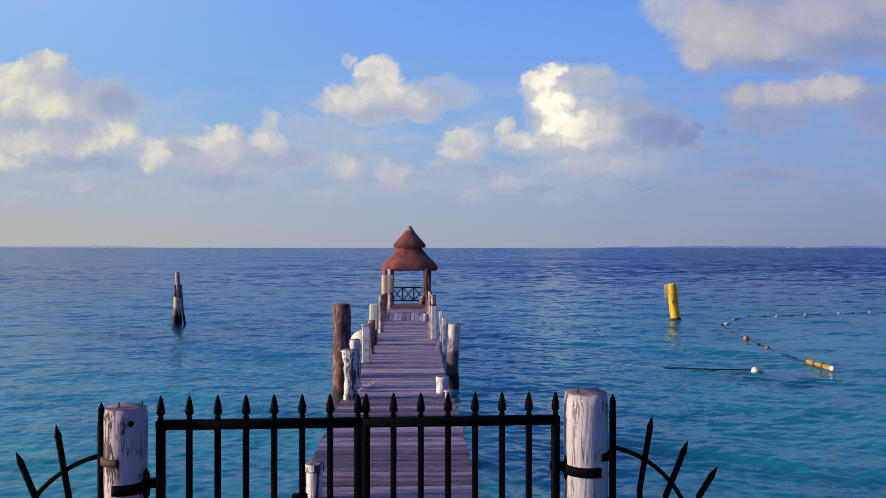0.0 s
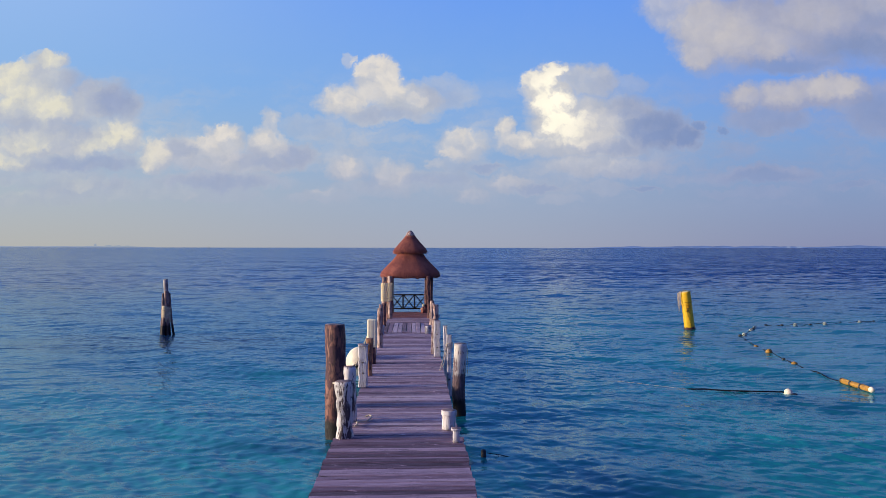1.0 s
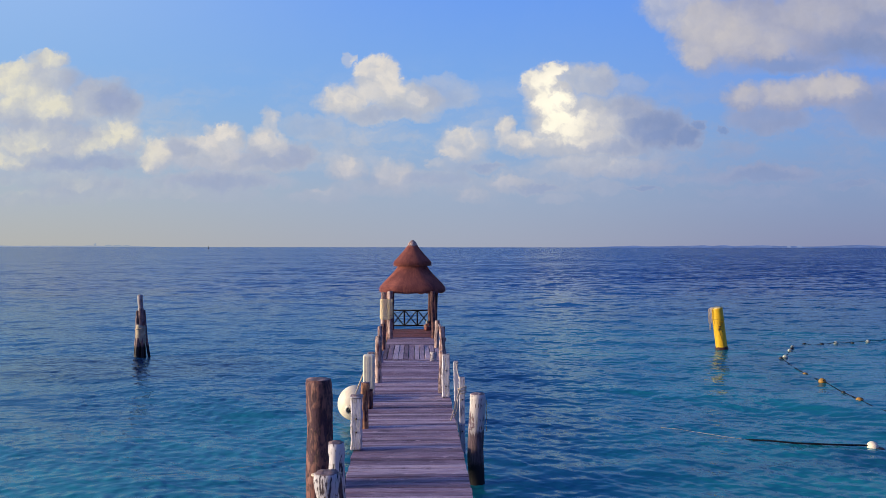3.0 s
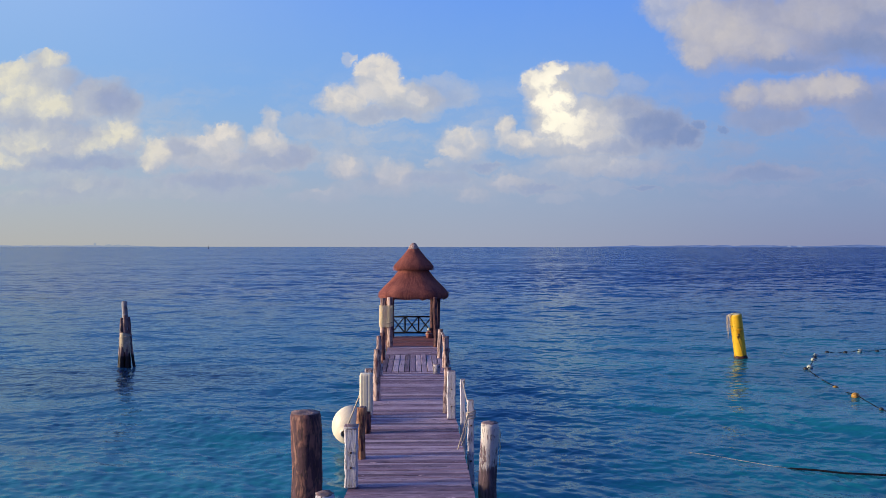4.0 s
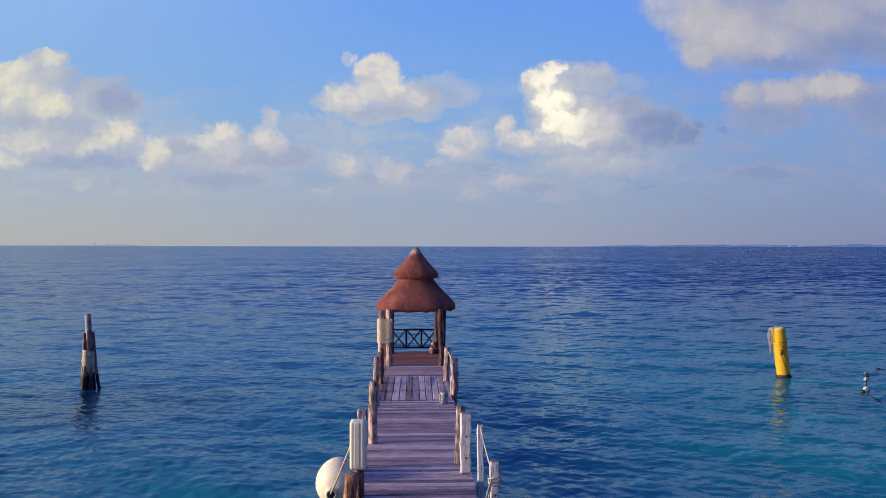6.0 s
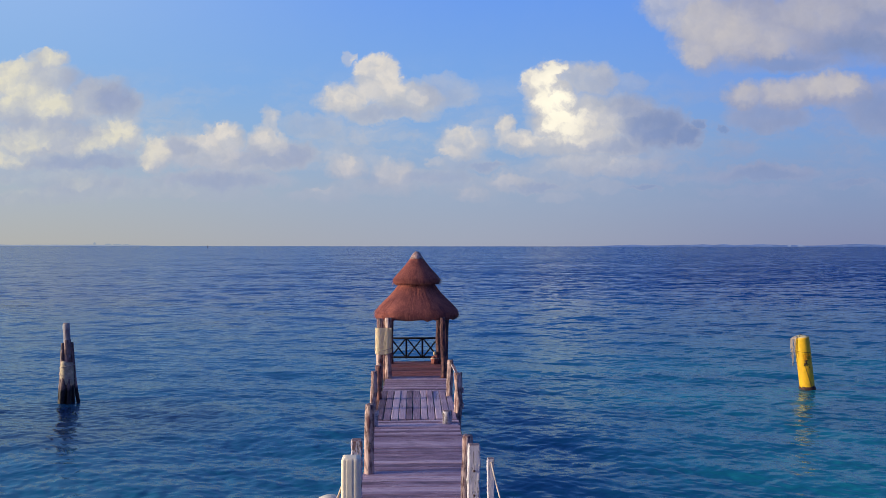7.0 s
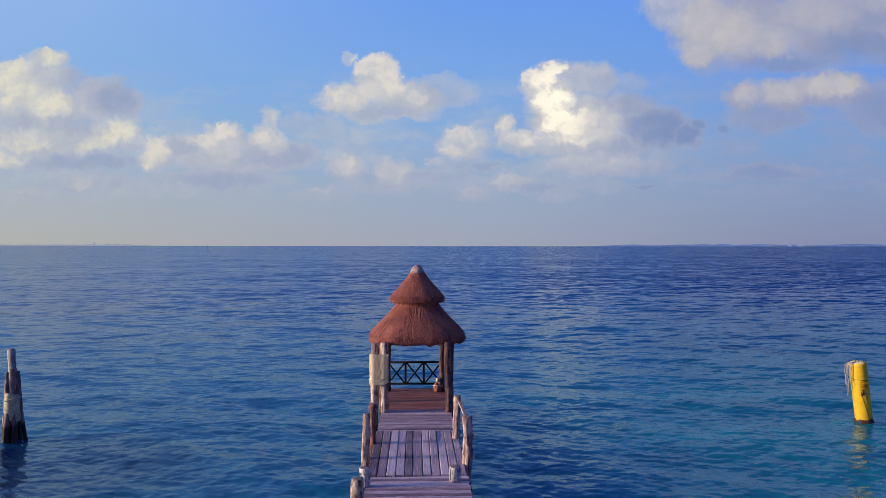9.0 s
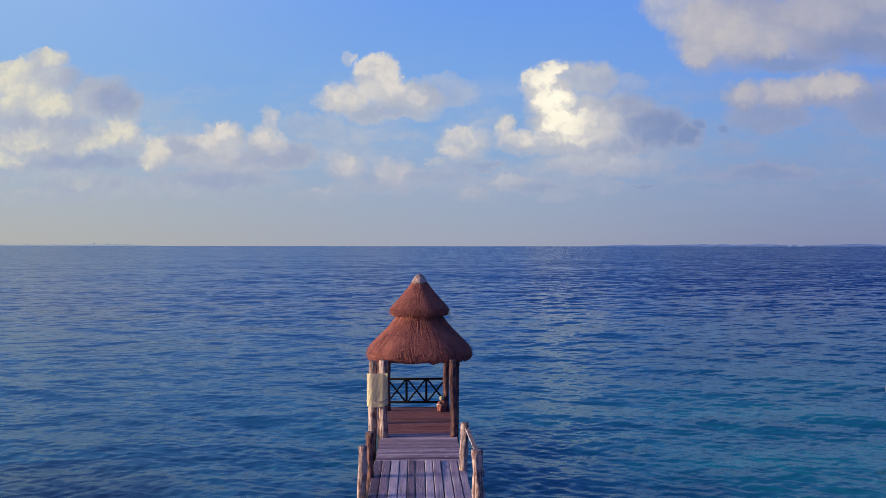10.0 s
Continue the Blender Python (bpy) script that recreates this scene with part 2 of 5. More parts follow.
    back = n.node("ShaderNodeBackground")
    n.put(back.inputs[0], full)
    n.put(back.inputs[1], 0.1)
    n.put(n.node("ShaderNodeOutputWorld").inputs[0], back.outputs[0])
    world.cycles.sampling_method, world.cycles.sample_map_resolution = "MANUAL", 512


build_world()


# ---- materials ----
def material(name):
    m = bpy.data.materials.new(name)
    m.use_nodes = True
    n = Graph(m.node_tree)
    return m, n, m.node_tree.nodes["Principled BSDF"]


def place_of(n, local=True):
    return n.node("ShaderNodeTexCoord").outputs["Object"] if local else n.node("ShaderNodeNewGeometry").outputs["Position"]


def bump(n, bsdf, height, strength, distance):
    b = n.node("ShaderNodeBump")
    n.put(b.inputs["Strength"], strength)
    n.put(b.inputs["Distance"], distance)
    n.put(b.inputs["Height"], height)
    n.put(bsdf.inputs["Normal"], b.outputs[0])


def wood_material(name, dark, mid, light, grain=(1.0, 14.0, 14.0), rough=0.8, vary=0.5, relief=0.004):
    """Weathered timber with grain along the local x axis, differing from piece to piece."""
    m, n, b = material(name)
    rnd = n.node("ShaderNodeObjectInfo").outputs["Random"]
    off = n.node("ShaderNodeCombineXYZ")
    n.put(off.inputs[0], n.math("MULTIPLY", rnd, 37.0))
    n.put(off.inputs[1], n.math("MULTIPLY", rnd, 91.0))
    p = n.vec("ADD", place_of(n), off.outputs[0])
    g = n.noise(n.vec("MULTIPLY", p, grain), 2.2, 6, 0.65, 0.4)
    blot = n.noise(p, 1.4, 3, 0.6)
    f = n.math("ADD", n.math("MULTIPLY", g.outputs[0], 0.62), n.math("MULTIPLY", blot.outputs[0], 0.48))
    f = n.math("ADD", f, n.math("MULTIPLY", n.math("SUBTRACT", rnd, 0.5), vary * 0.5))
    col = n.ramp(f, [(0.30, dark), (0.52, mid), (0.75, light)])
    worn = n.smooth(n.noise(n.vec("MULTIPLY", p, (2.0, 9.0, 9.0)), 2.0, 5, 0.7).outputs[0], 0.60, 0.70)
    col = n.mix(n.math("MULTIPLY", worn, 0.65), col, tuple(min(1, c * 1.6) for c in light))
    # splits along the grain
    line = n.math("ABSOLUTE", n.math("SUBTRACT", n.noise(n.vec("MULTIPLY", p, (.55, 24.0, 24.0)), 1.0, 3, 0.6, 0.3).outputs[0], 0.5))
    split = n.math("MULTIPLY", n.smooth(line, 0.022, 0.006), n.smooth(blot.outputs[0], 0.44, 0.54))
    col = n.mix(n.math("MULTIPLY", split, 0.85), col, tuple(c * 0.35 for c in dark))
    n.put(b.inputs["Base Color"], col)
    n.put(b.inputs["Roughness"], n.math("ADD", rough - 0.15, n.math("MULTIPLY", g.outputs[0], 0.3)))
    bump(n, b, f, 0.7, relief)
    return m


def paint_material(name, paint, wood, wear, weed_to=None, low=None, grain=(9.0, 9.0, 1.3), side=0.0, soft_edge=0.06):
    """Peeling paint on a post; the wood shows through, and weed covers what the tide wets (height in metres)."""
    m, n, b = material(name)
    rnd = n.node("ShaderNodeObjectInfo").outputs["Random"]
    off = n.node("ShaderNodeCombineXYZ")
    n.put(off.inputs[0], n.math("MULTIPLY", rnd, 53.0))
    p = n.vec("ADD", place_of(n), off.outputs[0])
    world_z = n.node("ShaderNodeSeparateXYZ")
    n.put(world_z.inputs[0], place_of(n, False))
    streak = n.noise(n.vec("MULTIPLY", p, grain), 1.6, 6, 0.65, 0.5)
    spot = n.noise(p, 5.0, 5, 0.6)
    f = n.math("ADD", n.math("MULTIPLY", streak.outputs[0], 0.7), n.math("MULTIPLY", spot.outputs[0], 0.3))
    f = n.math("MULTIPLY_ADD", n.math("SUBTRACT", f, 0.5), 1.9, 0.5)
    flake = f
    if side:
        local = n.node("ShaderNodeSeparateXYZ")
        n.put(local.inputs[0], place_of(n))
        flake = n.math("MULTIPLY_ADD", local.outputs[0], side, f)
    bare = n.smooth(flake, 1 - wear - (soft_edge - 0.06) / 2, 1 - wear + (soft_edge + 0.06) / 2)
    if low is not None:
        ragged = n.math("ADD", world_z.outputs[2], n.math("MULTIPLY", n.math("SUBTRACT", streak.outputs[0], 0.5), 0.5))
        bare = n.math("MAXIMUM", bare, n.smooth(ragged, low + 0.04, low - 0.04))
    wood_col = n.ramp(f, [(0.35, tuple(c * 0.45 for c in wood)), (0.55, wood), (0.72, tuple(min(1, c * 1.6) for c in wood))])
    paint_col = n.mix(n.math("MULTIPLY", spot.outputs[0], 0.5), paint, tuple(c * 0.72 for c in paint))
    col = n.mix(bare, paint_col, wood_col)
    # drying cracks down the post
    line = n.math("ABSOLUTE", n.math("SUBTRACT", n.noise(n.vec("MULTIPLY", p, (19.0, 19.0, 1.1)), 1.0, 4, 0.6, 0.5).outputs[0], 0.5))
    split = n.math("MULTIPLY", n.smooth(line, 0.020, 0.005), n.smooth(spot.outputs[0], 0.42, 0.54))
    col = n.mix(n.math("MULTIPLY", split, 0.85), col, tuple(c * 0.3 for c in wood))
    # sawn tops weather to pale grey end grain
    up = n.node("ShaderNodeSeparateXYZ")
    n.put(up.inputs[0], n.node("ShaderNodeNewGeometry").outputs["True Normal"])
    grain_col = n.ramp(spot.outputs[0], [(0.35, (.11, .065, .065)), (0.6, (.29, .19, .185))])
    col = n.mix(n.smooth(up.outputs[2], 0.6, 0.85), col, grain_col)
    if weed_to is not None:
        wet = n.math("ADD", world_z.outputs[2], n.math("MULTIPLY", n.math("SUBTRACT", spot.outputs[0], 0.5), 0.35))
        col = n.mix(n.smooth(wet, weed_to + 0.08, weed_to - 0.05), col, (.009, .008, .010))
    n.put(b.inputs["Base Color"], col)
    n.put(b.inputs["Roughness"], n.math("ADD", 0.6, n.math("MULTIPLY", bare, 0.25)))
    bump(n, b, n.math("SUBTRACT", n.math("SUBTRACT", f, n.math("MULTIPLY", bare, 0.4)), n.math("MULTIPLY", split, 0.6)), 0.9, 0.010)
    return m


def plain_material(name, colour, rough=0.6, scale=8.0, spread=0.3, metallic=0.0, relief=0.002, stretch=(1, 1, 1), sheen=0.5):
    m, n, b = material(name)
    p = n.vec("MULTIPLY", place_of(n), stretch)
    f = n.noise(p, scale, 5, 0.6)
    g = n.noise(p, scale * 6, 3, 0.6)
    v = n.math("ADD", n.math("MULTIPLY", f.outputs[0], 0.7), n.math("MULTIPLY", g.outputs[0], 0.3))
    col = n.ramp(v, [(0.32, tuple(c * (1 - spread) for c in colour)), (0.5, colour), (0.68, tuple(min(1, c * (1 + spread)) for c in colour))])
    n.put(b.inputs["Base Color"], col)
    n.put(b.inputs["Roughness"], rough)
    n.put(b.inputs["Metallic"], metallic)
    n.put(b.inputs["Specular IOR Level"], sheen)
    bump(n, b, v, 0.6, relief)
    return m


WAVE_WAY = 1.18  # the way the waves run, in radians from east


def water_material():
    m, n, b = material("sea_water")
    p = place_of(n, False)
    xyz = n.node("ShaderNodeSeparateXYZ")
    n.put(xyz.inputs[0], p)
    x, y, _ = xyz.outputs
    # shoals: pale sand near the shore and to the east, deep water beyond
    patch = n.noise(n.vec("MULTIPLY", p, (.035, .05, 0)), 1.0, 4, 0.6)
    depth = n.math("ADD", n.math("MULTIPLY", y, 0.0145), n.math("MULTIPLY", n.math("SUBTRACT", patch.outputs[0], 0.5), 0.9))
    depth = n.math("SUBTRACT", depth, n.math("MULTIPLY_ADD", n.smooth(x, -4.0, 14.0), 0.27, -0.04))
    weed = n.noise(n.vec("MULTIPLY", p, (.10, .16, 0)), 1.0, 4, 0.65)
    col = n.ramp(n.math("ADD", n.math("MULTIPLY", depth, 0.8), 0.36), [(0.0, (.010, .215, .245)), (0.17, (.008, .165, .225)), (0.30, (.005, .098, .180)),
                                                                      (0.44, (.004, .070, .170)), (0.62, (.003, .056, .165)), (1.0, (.003, .034, .150))])
    col = n.mix(n.math("MULTIPLY", n.smooth(weed.outputs[0], 0.52, 0.66), 0.60), col, (.004, .040, .110))
    # a dark blue patch with a ragged edge round the broken pile
    pile_patch = n.vec("LENGTH", n.vec("MULTIPLY_ADD", p, (1 / 8.0, 1 / 4.2, 0), (10.8 / 8.0, 3.4 / 4.2, 0)))
    pile_patch = n.math("ADD", pile_patch, n.math("MULTIPLY", n.math("SUBTRACT", weed.outputs[0], 0.5), 1.6))
    col = n.mix(n.smooth(pile_patch, 1.0, 0.45, 0.0, 0.85), col, (.006, .016, .072))
    far = n.smooth(y, -8.0, 55.0)
    out = n.smooth(y, -6.0, 110.0)
    gust = n.noise(n.vec("MULTIPLY", p, (.012, .045, 0)), 1.0, 4, 0.6)
    # ripples too fine for the mesh tilt the surface; their crests run with the waves'
    turned = n.node("ShaderNodeVectorRotate", rotation_type="Z_AXIS")
    n.put(turned.inputs["Vector"], p)
    n.put(turned.inputs["Angle"], WAVE_WAY - math.pi / 2)
    q = turned.outputs[0]
    tilt = None
    # length across the crests, along them, steepness near and far
    for across, along, near_by, out_far in ((.10, .28, .26, .10), (.26, .75, .44, .30), (.7, 2.0, .36, .60), (1.7, 5.0, .22, .44), (4.5, 16.0, .0, .17), (17.0, 70.0, .0, .10)):
        c = n.noise(n.vec("MULTIPLY", q, (1 / along, 1 / across, 0)), 1.0, 2, 0.55, 0.15).outputs["Color"]
        c = n.vec("MULTIPLY", n.vec("SUBTRACT", c, (.5, .5, .5)), (.40, 1.0, 0))
        c = n.vec("SCALE", c, None)
        n.put(c.node.inputs["Scale"], n.math("MULTIPLY_ADD", far, out_far - near_by, near_by))
        tilt = c if tilt is None else n.vec("ADD", tilt, c)
    # seen flat on, the faces turned to the shore hide the others
    lean = n.node("ShaderNodeCombineXYZ")
    # the lean towards the shore grows from west to east
    east_lean = n.smooth(n.math("DIVIDE", x, n.math("MAXIMUM", n.math("ADD", y, 45.0), 10.0)), -0.55, 0.60, 0.50, 1.50)
    n.put(lean.inputs[1], n.math("MULTIPLY_ADD", n.math("SUBTRACT", gust.outputs[0], 0.5), n.math("MULTIPLY", out, 0.16), n.math("MULTIPLY", n.math("MULTIPLY", out, east_lean), -0.12)))
    normal = n.vec("ADD", n.node("ShaderNodeNewGeometry").outputs["Normal"], n.vec("ADD", tilt, lean.outputs[0]))
    normal = n.vec("NORMALIZE", normal)
    # light scattered up from the water's body, and the sky's gloss over it
    body = n.node("ShaderNodeBsdfDiffuse")
    n.put(body.inputs["Color"], col)
    n.put(body.inputs["Normal"], normal)
    gloss = n.node("ShaderNodeBsdfGlossy")
    n.put(gloss.inputs["Color"], n.mix(far, (.62, .87, 1.0), (.76, .87, 1.0)))
    n.put(gloss.inputs["Roughness"], n.math("MULTIPLY_ADD", far, -0.10, 0.18))
    n.put(gloss.inputs["Normal"], normal)
    share = n.node("ShaderNodeFresnel")
    n.put(share.inputs["IOR"], 1.30)
    n.put(share.inputs["Normal"], normal)
    blend = n.node("ShaderNodeMixShader")
    n.put(blend.inputs[0], n.math("MINIMUM", n.math("MULTIPLY", share.outputs[0], n.math("MULTIPLY_ADD", n.smooth(y, -30.0, 20.0), -0.16, 1.06)), 0.60))
    n.put(blend.inputs[1], body.outputs[0])
    n.put(blend.inputs[2], gloss.outputs[0])
    n.put(m.node_tree.nodes["Material Output"].inputs[0], blend.outputs[0])
    m.node_tree.nodes.remove(b)
    return m


def thatch_material():
    m, n, b = material("palm_thatch")
    p = place_of(n)
    s = n.noise(n.vec("MULTIPLY", p, (26, 26, 3.0)), 1.2, 5, 0.65, 0.3)
    q = n.noise(p, 2.2, 4, 0.6)
    f = n.math("ADD", n.math("MULTIPLY", s.outputs[0], 0.7), n.math("MULTIPLY", q.outputs[0], 0.35))
    f = n.math("ADD", f, n.math("MULTIPLY", n.math("SUBTRACT", n.node("ShaderNodeNewGeometry").outputs["Random Per Island"], 0.5), 0.12))
    col = n.ramp(f, [(0.30, (.066, .016, .021)), (0.48, (.200, .053, .045)), (0.64, (.38, .125, .082))])
    n.put(b.inputs["Base Color"], col)
    n.put(b.inputs["Roughness"], 0.9)
    bump(n, b, s.outputs[0], 0.7, 0.02)
    return m


DECK_WOOD = wood_material("weathered_deck_wood", (.066, .038, .066), (.270, .180, .252), (.54, .42, .51), rough=0.66, vary=0.75, relief=0.008)
DARK_DECK = wood_material("worn_red_deck_wood", (.040, .022, .042), (.178, .112, .178), (.40, .29, .40), vary=0.75, relief=0.008)
HUT_WOOD = wood_material("hut_floor_wood", (.06, .019, .025), (.20, .066, .078), (.33, .13, .145), vary=0.5)
BEAM_WOOD = wood_material("dark_beam_wood", (.02, .014, .012), (.05, .036, .03), (.09, .07, .06))
BROWN_PILE = paint_material("brown_pile_wood", (.235, .094, .074), (.056, .024, .034), 0.55, weed_to=0.40, grain=(8.0, 8.0, 2.2), soft_edge=0.20)
PALE_POST = paint_material("pale_post_wood", (.58, .42, .37), (.10, .040, .044), 0.50, weed_to=0.25, grain=(14.0, 14.0, 1.5), soft_edge=0.30)
RED_POST = paint_material("red_twisted_wood", (.46, .22, .11), (.085, .028, .026), 0.50, weed_to=0.25, grain=(9.0, 9.0, 1.0), soft_edge=0.25)
WHITE_PILE = paint_material("peeling_white_paint", (.62, .58, .59), (.055, .038, .045), 0.47, weed_to=0.3)
WHITE_PILE_LOW = paint_material("half_painted_pile", (.62, .57, .54), (.15, .10, .11), 0.42, weed_to=0.35, low=0.98)
WHITE_POST = paint_material("white_painted_post", (.66, .63, .66), (.36, .31, .32), 0.27)
FLAKED_POST = paint_material("badly_flaked_paint", (.62, .55, .56), (.17, .10, .09), 0.47)
GATE_PAINT = paint_material("cracked_white_paint", (.47, .425, .46), (.17, .11, .12), 0.35, grain=(16.0, 16.0, 1.0), side=0.9)
GATE_FLAKED = paint_material("gate_flaked_paint", (.50, .41, .44), (.055, .028, .028), 0.43, grain=(26.0, 26.0, 3.6), side=-1.5)
STUMP_WOOD = paint_material("sea_worn_pile", (.30, .20, .19), (.09, .055, .06), 0.52, weed_to=0.42, soft_edge=0.25)
IRON = plain_material("black_iron", (.002, .0017, .003), 0.75, 20, 0.4, 0.0, sheen=0.05)
GREY_SLAB = paint_material("bleached_slab", (.34, .33, .36), (.15, .11, .12), 0.42, soft_edge=0.3)
RUST = plain_material("rusty_iron", (.06, .028, .022), 0.75, 18, 0.5, 0.2)
RAIL_PAINT = plain_material("dark_rail_paint", (.008, .007, .010), 0.8, 9, 0.4, sheen=0.15)
def cloth_material():
    m = plain_material("cream_cloth", (.94, .87, .68), 0.9, 5, 0.08, relief=0.002)
    n = Graph(m.node_tree)
    b = m.node_tree.nodes["Principled BSDF"]
    glow_through = n.node("ShaderNodeBsdfTranslucent")
    n.put(glow_through.inputs[0], (.94, .86, .66, 1))
    blend = n.node("ShaderNodeMixShader")
    n.put(blend.inputs[0], 0.5)
    n.put(blend.inputs[1], b.outputs[0])
    n.put(blend.inputs[2], glow_through.outputs[0])
    n.put(m.node_tree.nodes["Material Output"].inputs[0], blend.outputs[0])
    return m


TARP = plain_material("grey_canvas", (.46, .40, .27), 0.9, 6, 0.5, relief=0.006)
CLOTH = cloth_material()
FOAM = plain_material("cream_plastic", (.80, .71, .52), 0.6, 7, 0.12)
BUOY_WHITE = plain_material("dirty_white_buoy", (.74, .66, .52), 0.55, 3.5, 0.22)
YELLOW = plain_material("yellow_plastic", (.78, .46, .015), 0.45, 4.5, 0.22)
LID_YELLOW = plain_material("pale_yellow_lid", (.74, .62, .30), 0.7, 9, 0.2)
WEED = plain_material("dark_sea_weed", (.045, .016, .013), 0.7, 22, 0.6, relief=0.01)
ORANGE = plain_material("faded_orange_plastic", (.36, .185, .030), 0.6, 13, 0.6)
FLOAT_WHITE = plain_material("white_float", (.42, .46, .38), 0.6, 14, 0.45)
FLOAT_DARK = plain_material("dark_float", (.03, .035, .04), 0.6, 9, 0.3)
ROPE_PALE = plain_material("pale_rope", (.48, .40, .32), 0.9, 60, 0.35, relief=0.003)
ROPE_DARK = plain_material("wet_rope", (.006, .008, .014), 0.8, 40, 0.35, sheen=0.1)
ROPE_TAN = plain_material("tan_cord", (.11, .075, .055), 0.9, 60, 0.35, relief=0.002)
SACKING = plain_material("faded_red_cloth", (.22, .075, .065), 0.9, 14, 0.5)


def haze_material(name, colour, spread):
    """Land so far off that only haze is left of it, painted as a glowing colour."""
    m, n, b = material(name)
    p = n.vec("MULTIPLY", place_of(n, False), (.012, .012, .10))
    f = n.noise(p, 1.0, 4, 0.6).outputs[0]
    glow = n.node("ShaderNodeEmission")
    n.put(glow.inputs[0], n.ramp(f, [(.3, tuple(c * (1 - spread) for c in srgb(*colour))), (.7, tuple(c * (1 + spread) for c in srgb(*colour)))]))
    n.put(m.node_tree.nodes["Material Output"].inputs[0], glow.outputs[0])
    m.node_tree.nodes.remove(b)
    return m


# haze is painted into these glow colours; sun and shade do not change them
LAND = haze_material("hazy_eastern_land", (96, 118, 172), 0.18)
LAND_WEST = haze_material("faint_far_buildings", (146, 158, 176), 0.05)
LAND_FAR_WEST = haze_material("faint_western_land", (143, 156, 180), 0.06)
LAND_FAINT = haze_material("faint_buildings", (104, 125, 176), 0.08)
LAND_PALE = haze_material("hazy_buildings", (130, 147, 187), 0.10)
THATCH = thatch_material()
WATER = water_material()


# ---- shapes ----
PIER = pose(0, 0, 0, 0, 0, math.degrees(math.atan(0.036)))
DECK_Z = 0.70


def at(u, v, z=0.0, turn=0.0, lean_x=0.0, lean_y=0.0):
    """A pose by the pier: u across it, v along it towards the hut, z above the water."""
    return PIER @ pose(u, v, z, lean_x, lean_y, turn)


def mesh_of(bm, name, mat, smooth=True):
    me = bpy.data.meshes.new(name)
    bmesh.ops.recalc_face_normals(bm, faces=bm.faces[:])
    bm.to_mesh(me)
    bm.free()
    me.materials.append(mat)
    me.polygons.foreach_set("use_smooth", [smooth] * len(me.polygons))
    return me


def part(name, bm, mat, parent, label="", smooth=True, m=None):
    ob = new(name, mesh_of(bm, name, mat, smooth))
    ob.parent = parent
    if m is not None:
        ob.matrix_basis = m
    return tagged(ob, label) if label else ob


def thing(name, m, label, category, group="", kind=""):
    ob = new(name)
    ob.empty_display_size = 0.2
    ob.matrix_basis = m
    return tagged(ob, label, category, group, kind)


def solid(name, bm, mat, m, label, category, group="", smooth=True, kind=""):
    ob = new(name, mesh_of(bm, name, mat, smooth))
    ob.matrix_basis = m
    return tagged(ob, label, category, group, kind)


def box(bm, sx, sy, sz, m=None, bevel=0.008):
    """A box from z 0 to sz, its edges rounded off."""
    made = bmesh.ops.create_cube(bm, size=1.0)["verts"]
    mm = (m or Matrix()) @ Matrix.Translation((0, 0, sz / 2)) @ Matrix.Diagonal((sx, sy, sz, 1))
    bmesh.ops.transform(bm, matrix=mm, verts=made)
    if bevel:
        edges = {e for v in made for e in v.link_edges}
        bmesh.ops.bevel(bm, geom=list(edges), offset=bevel, segments=1, affect="EDGES", profile=0.5)
    return bm


def lathe(bm, rings, sides=16, m=None, cap=True):
    """A turned body from (radius, height) rings."""
    m = m or Matrix()
    loops = []
    for r, z in rings:
        loops.append([bm.verts.new(m @ Vector((r * math.cos(k * math.tau / sides), r * math.sin(k * math.tau / sides), z))) for k in range(sides)])
    for a, b in zip(loops, loops[1:]):
        for k in range(sides):
            bm.faces.new((a[k], a[(k + 1) % sides], b[(k + 1) % sides], b[k]))
    if cap:
        bm.faces.new(loops[0][::-1])
        bm.faces.new(loops[-1])
    return bm


def tube(bm, points, r, sides=6):
    """A cord through points."""
    pts = [Vector(p) for p in points]
    loops = []
    for i, p in enumerate(pts):
        d = (pts[min(i + 1, len(pts) - 1)] - pts[max(i - 1, 0)]).normalized()
        q = d.to_track_quat("Z", "Y")
        loops.append([bm.verts.new(p + q @ Vector((r * math.cos(k * math.tau / sides), r * math.sin(k * math.tau / sides), 0))) for k in range(sides)])
    for a, b in zip(loops, loops[1:]):
        for k in range(sides):
            bm.faces.new((a[k], a[(k + 1) % sides], b[(k + 1) % sides], b[k]))
    bm.faces.new(loops[0][::-1])
    bm.faces.new(loops[-1])
    return bm


def sag(a, b, drop, steps=12):
    a, b = Vector(a), Vector(b)
    return [a.lerp(b, k / steps) - Vector((0, 0, drop * 4 * (k / steps) * (1 - k / steps))) for k in range(steps + 1)]


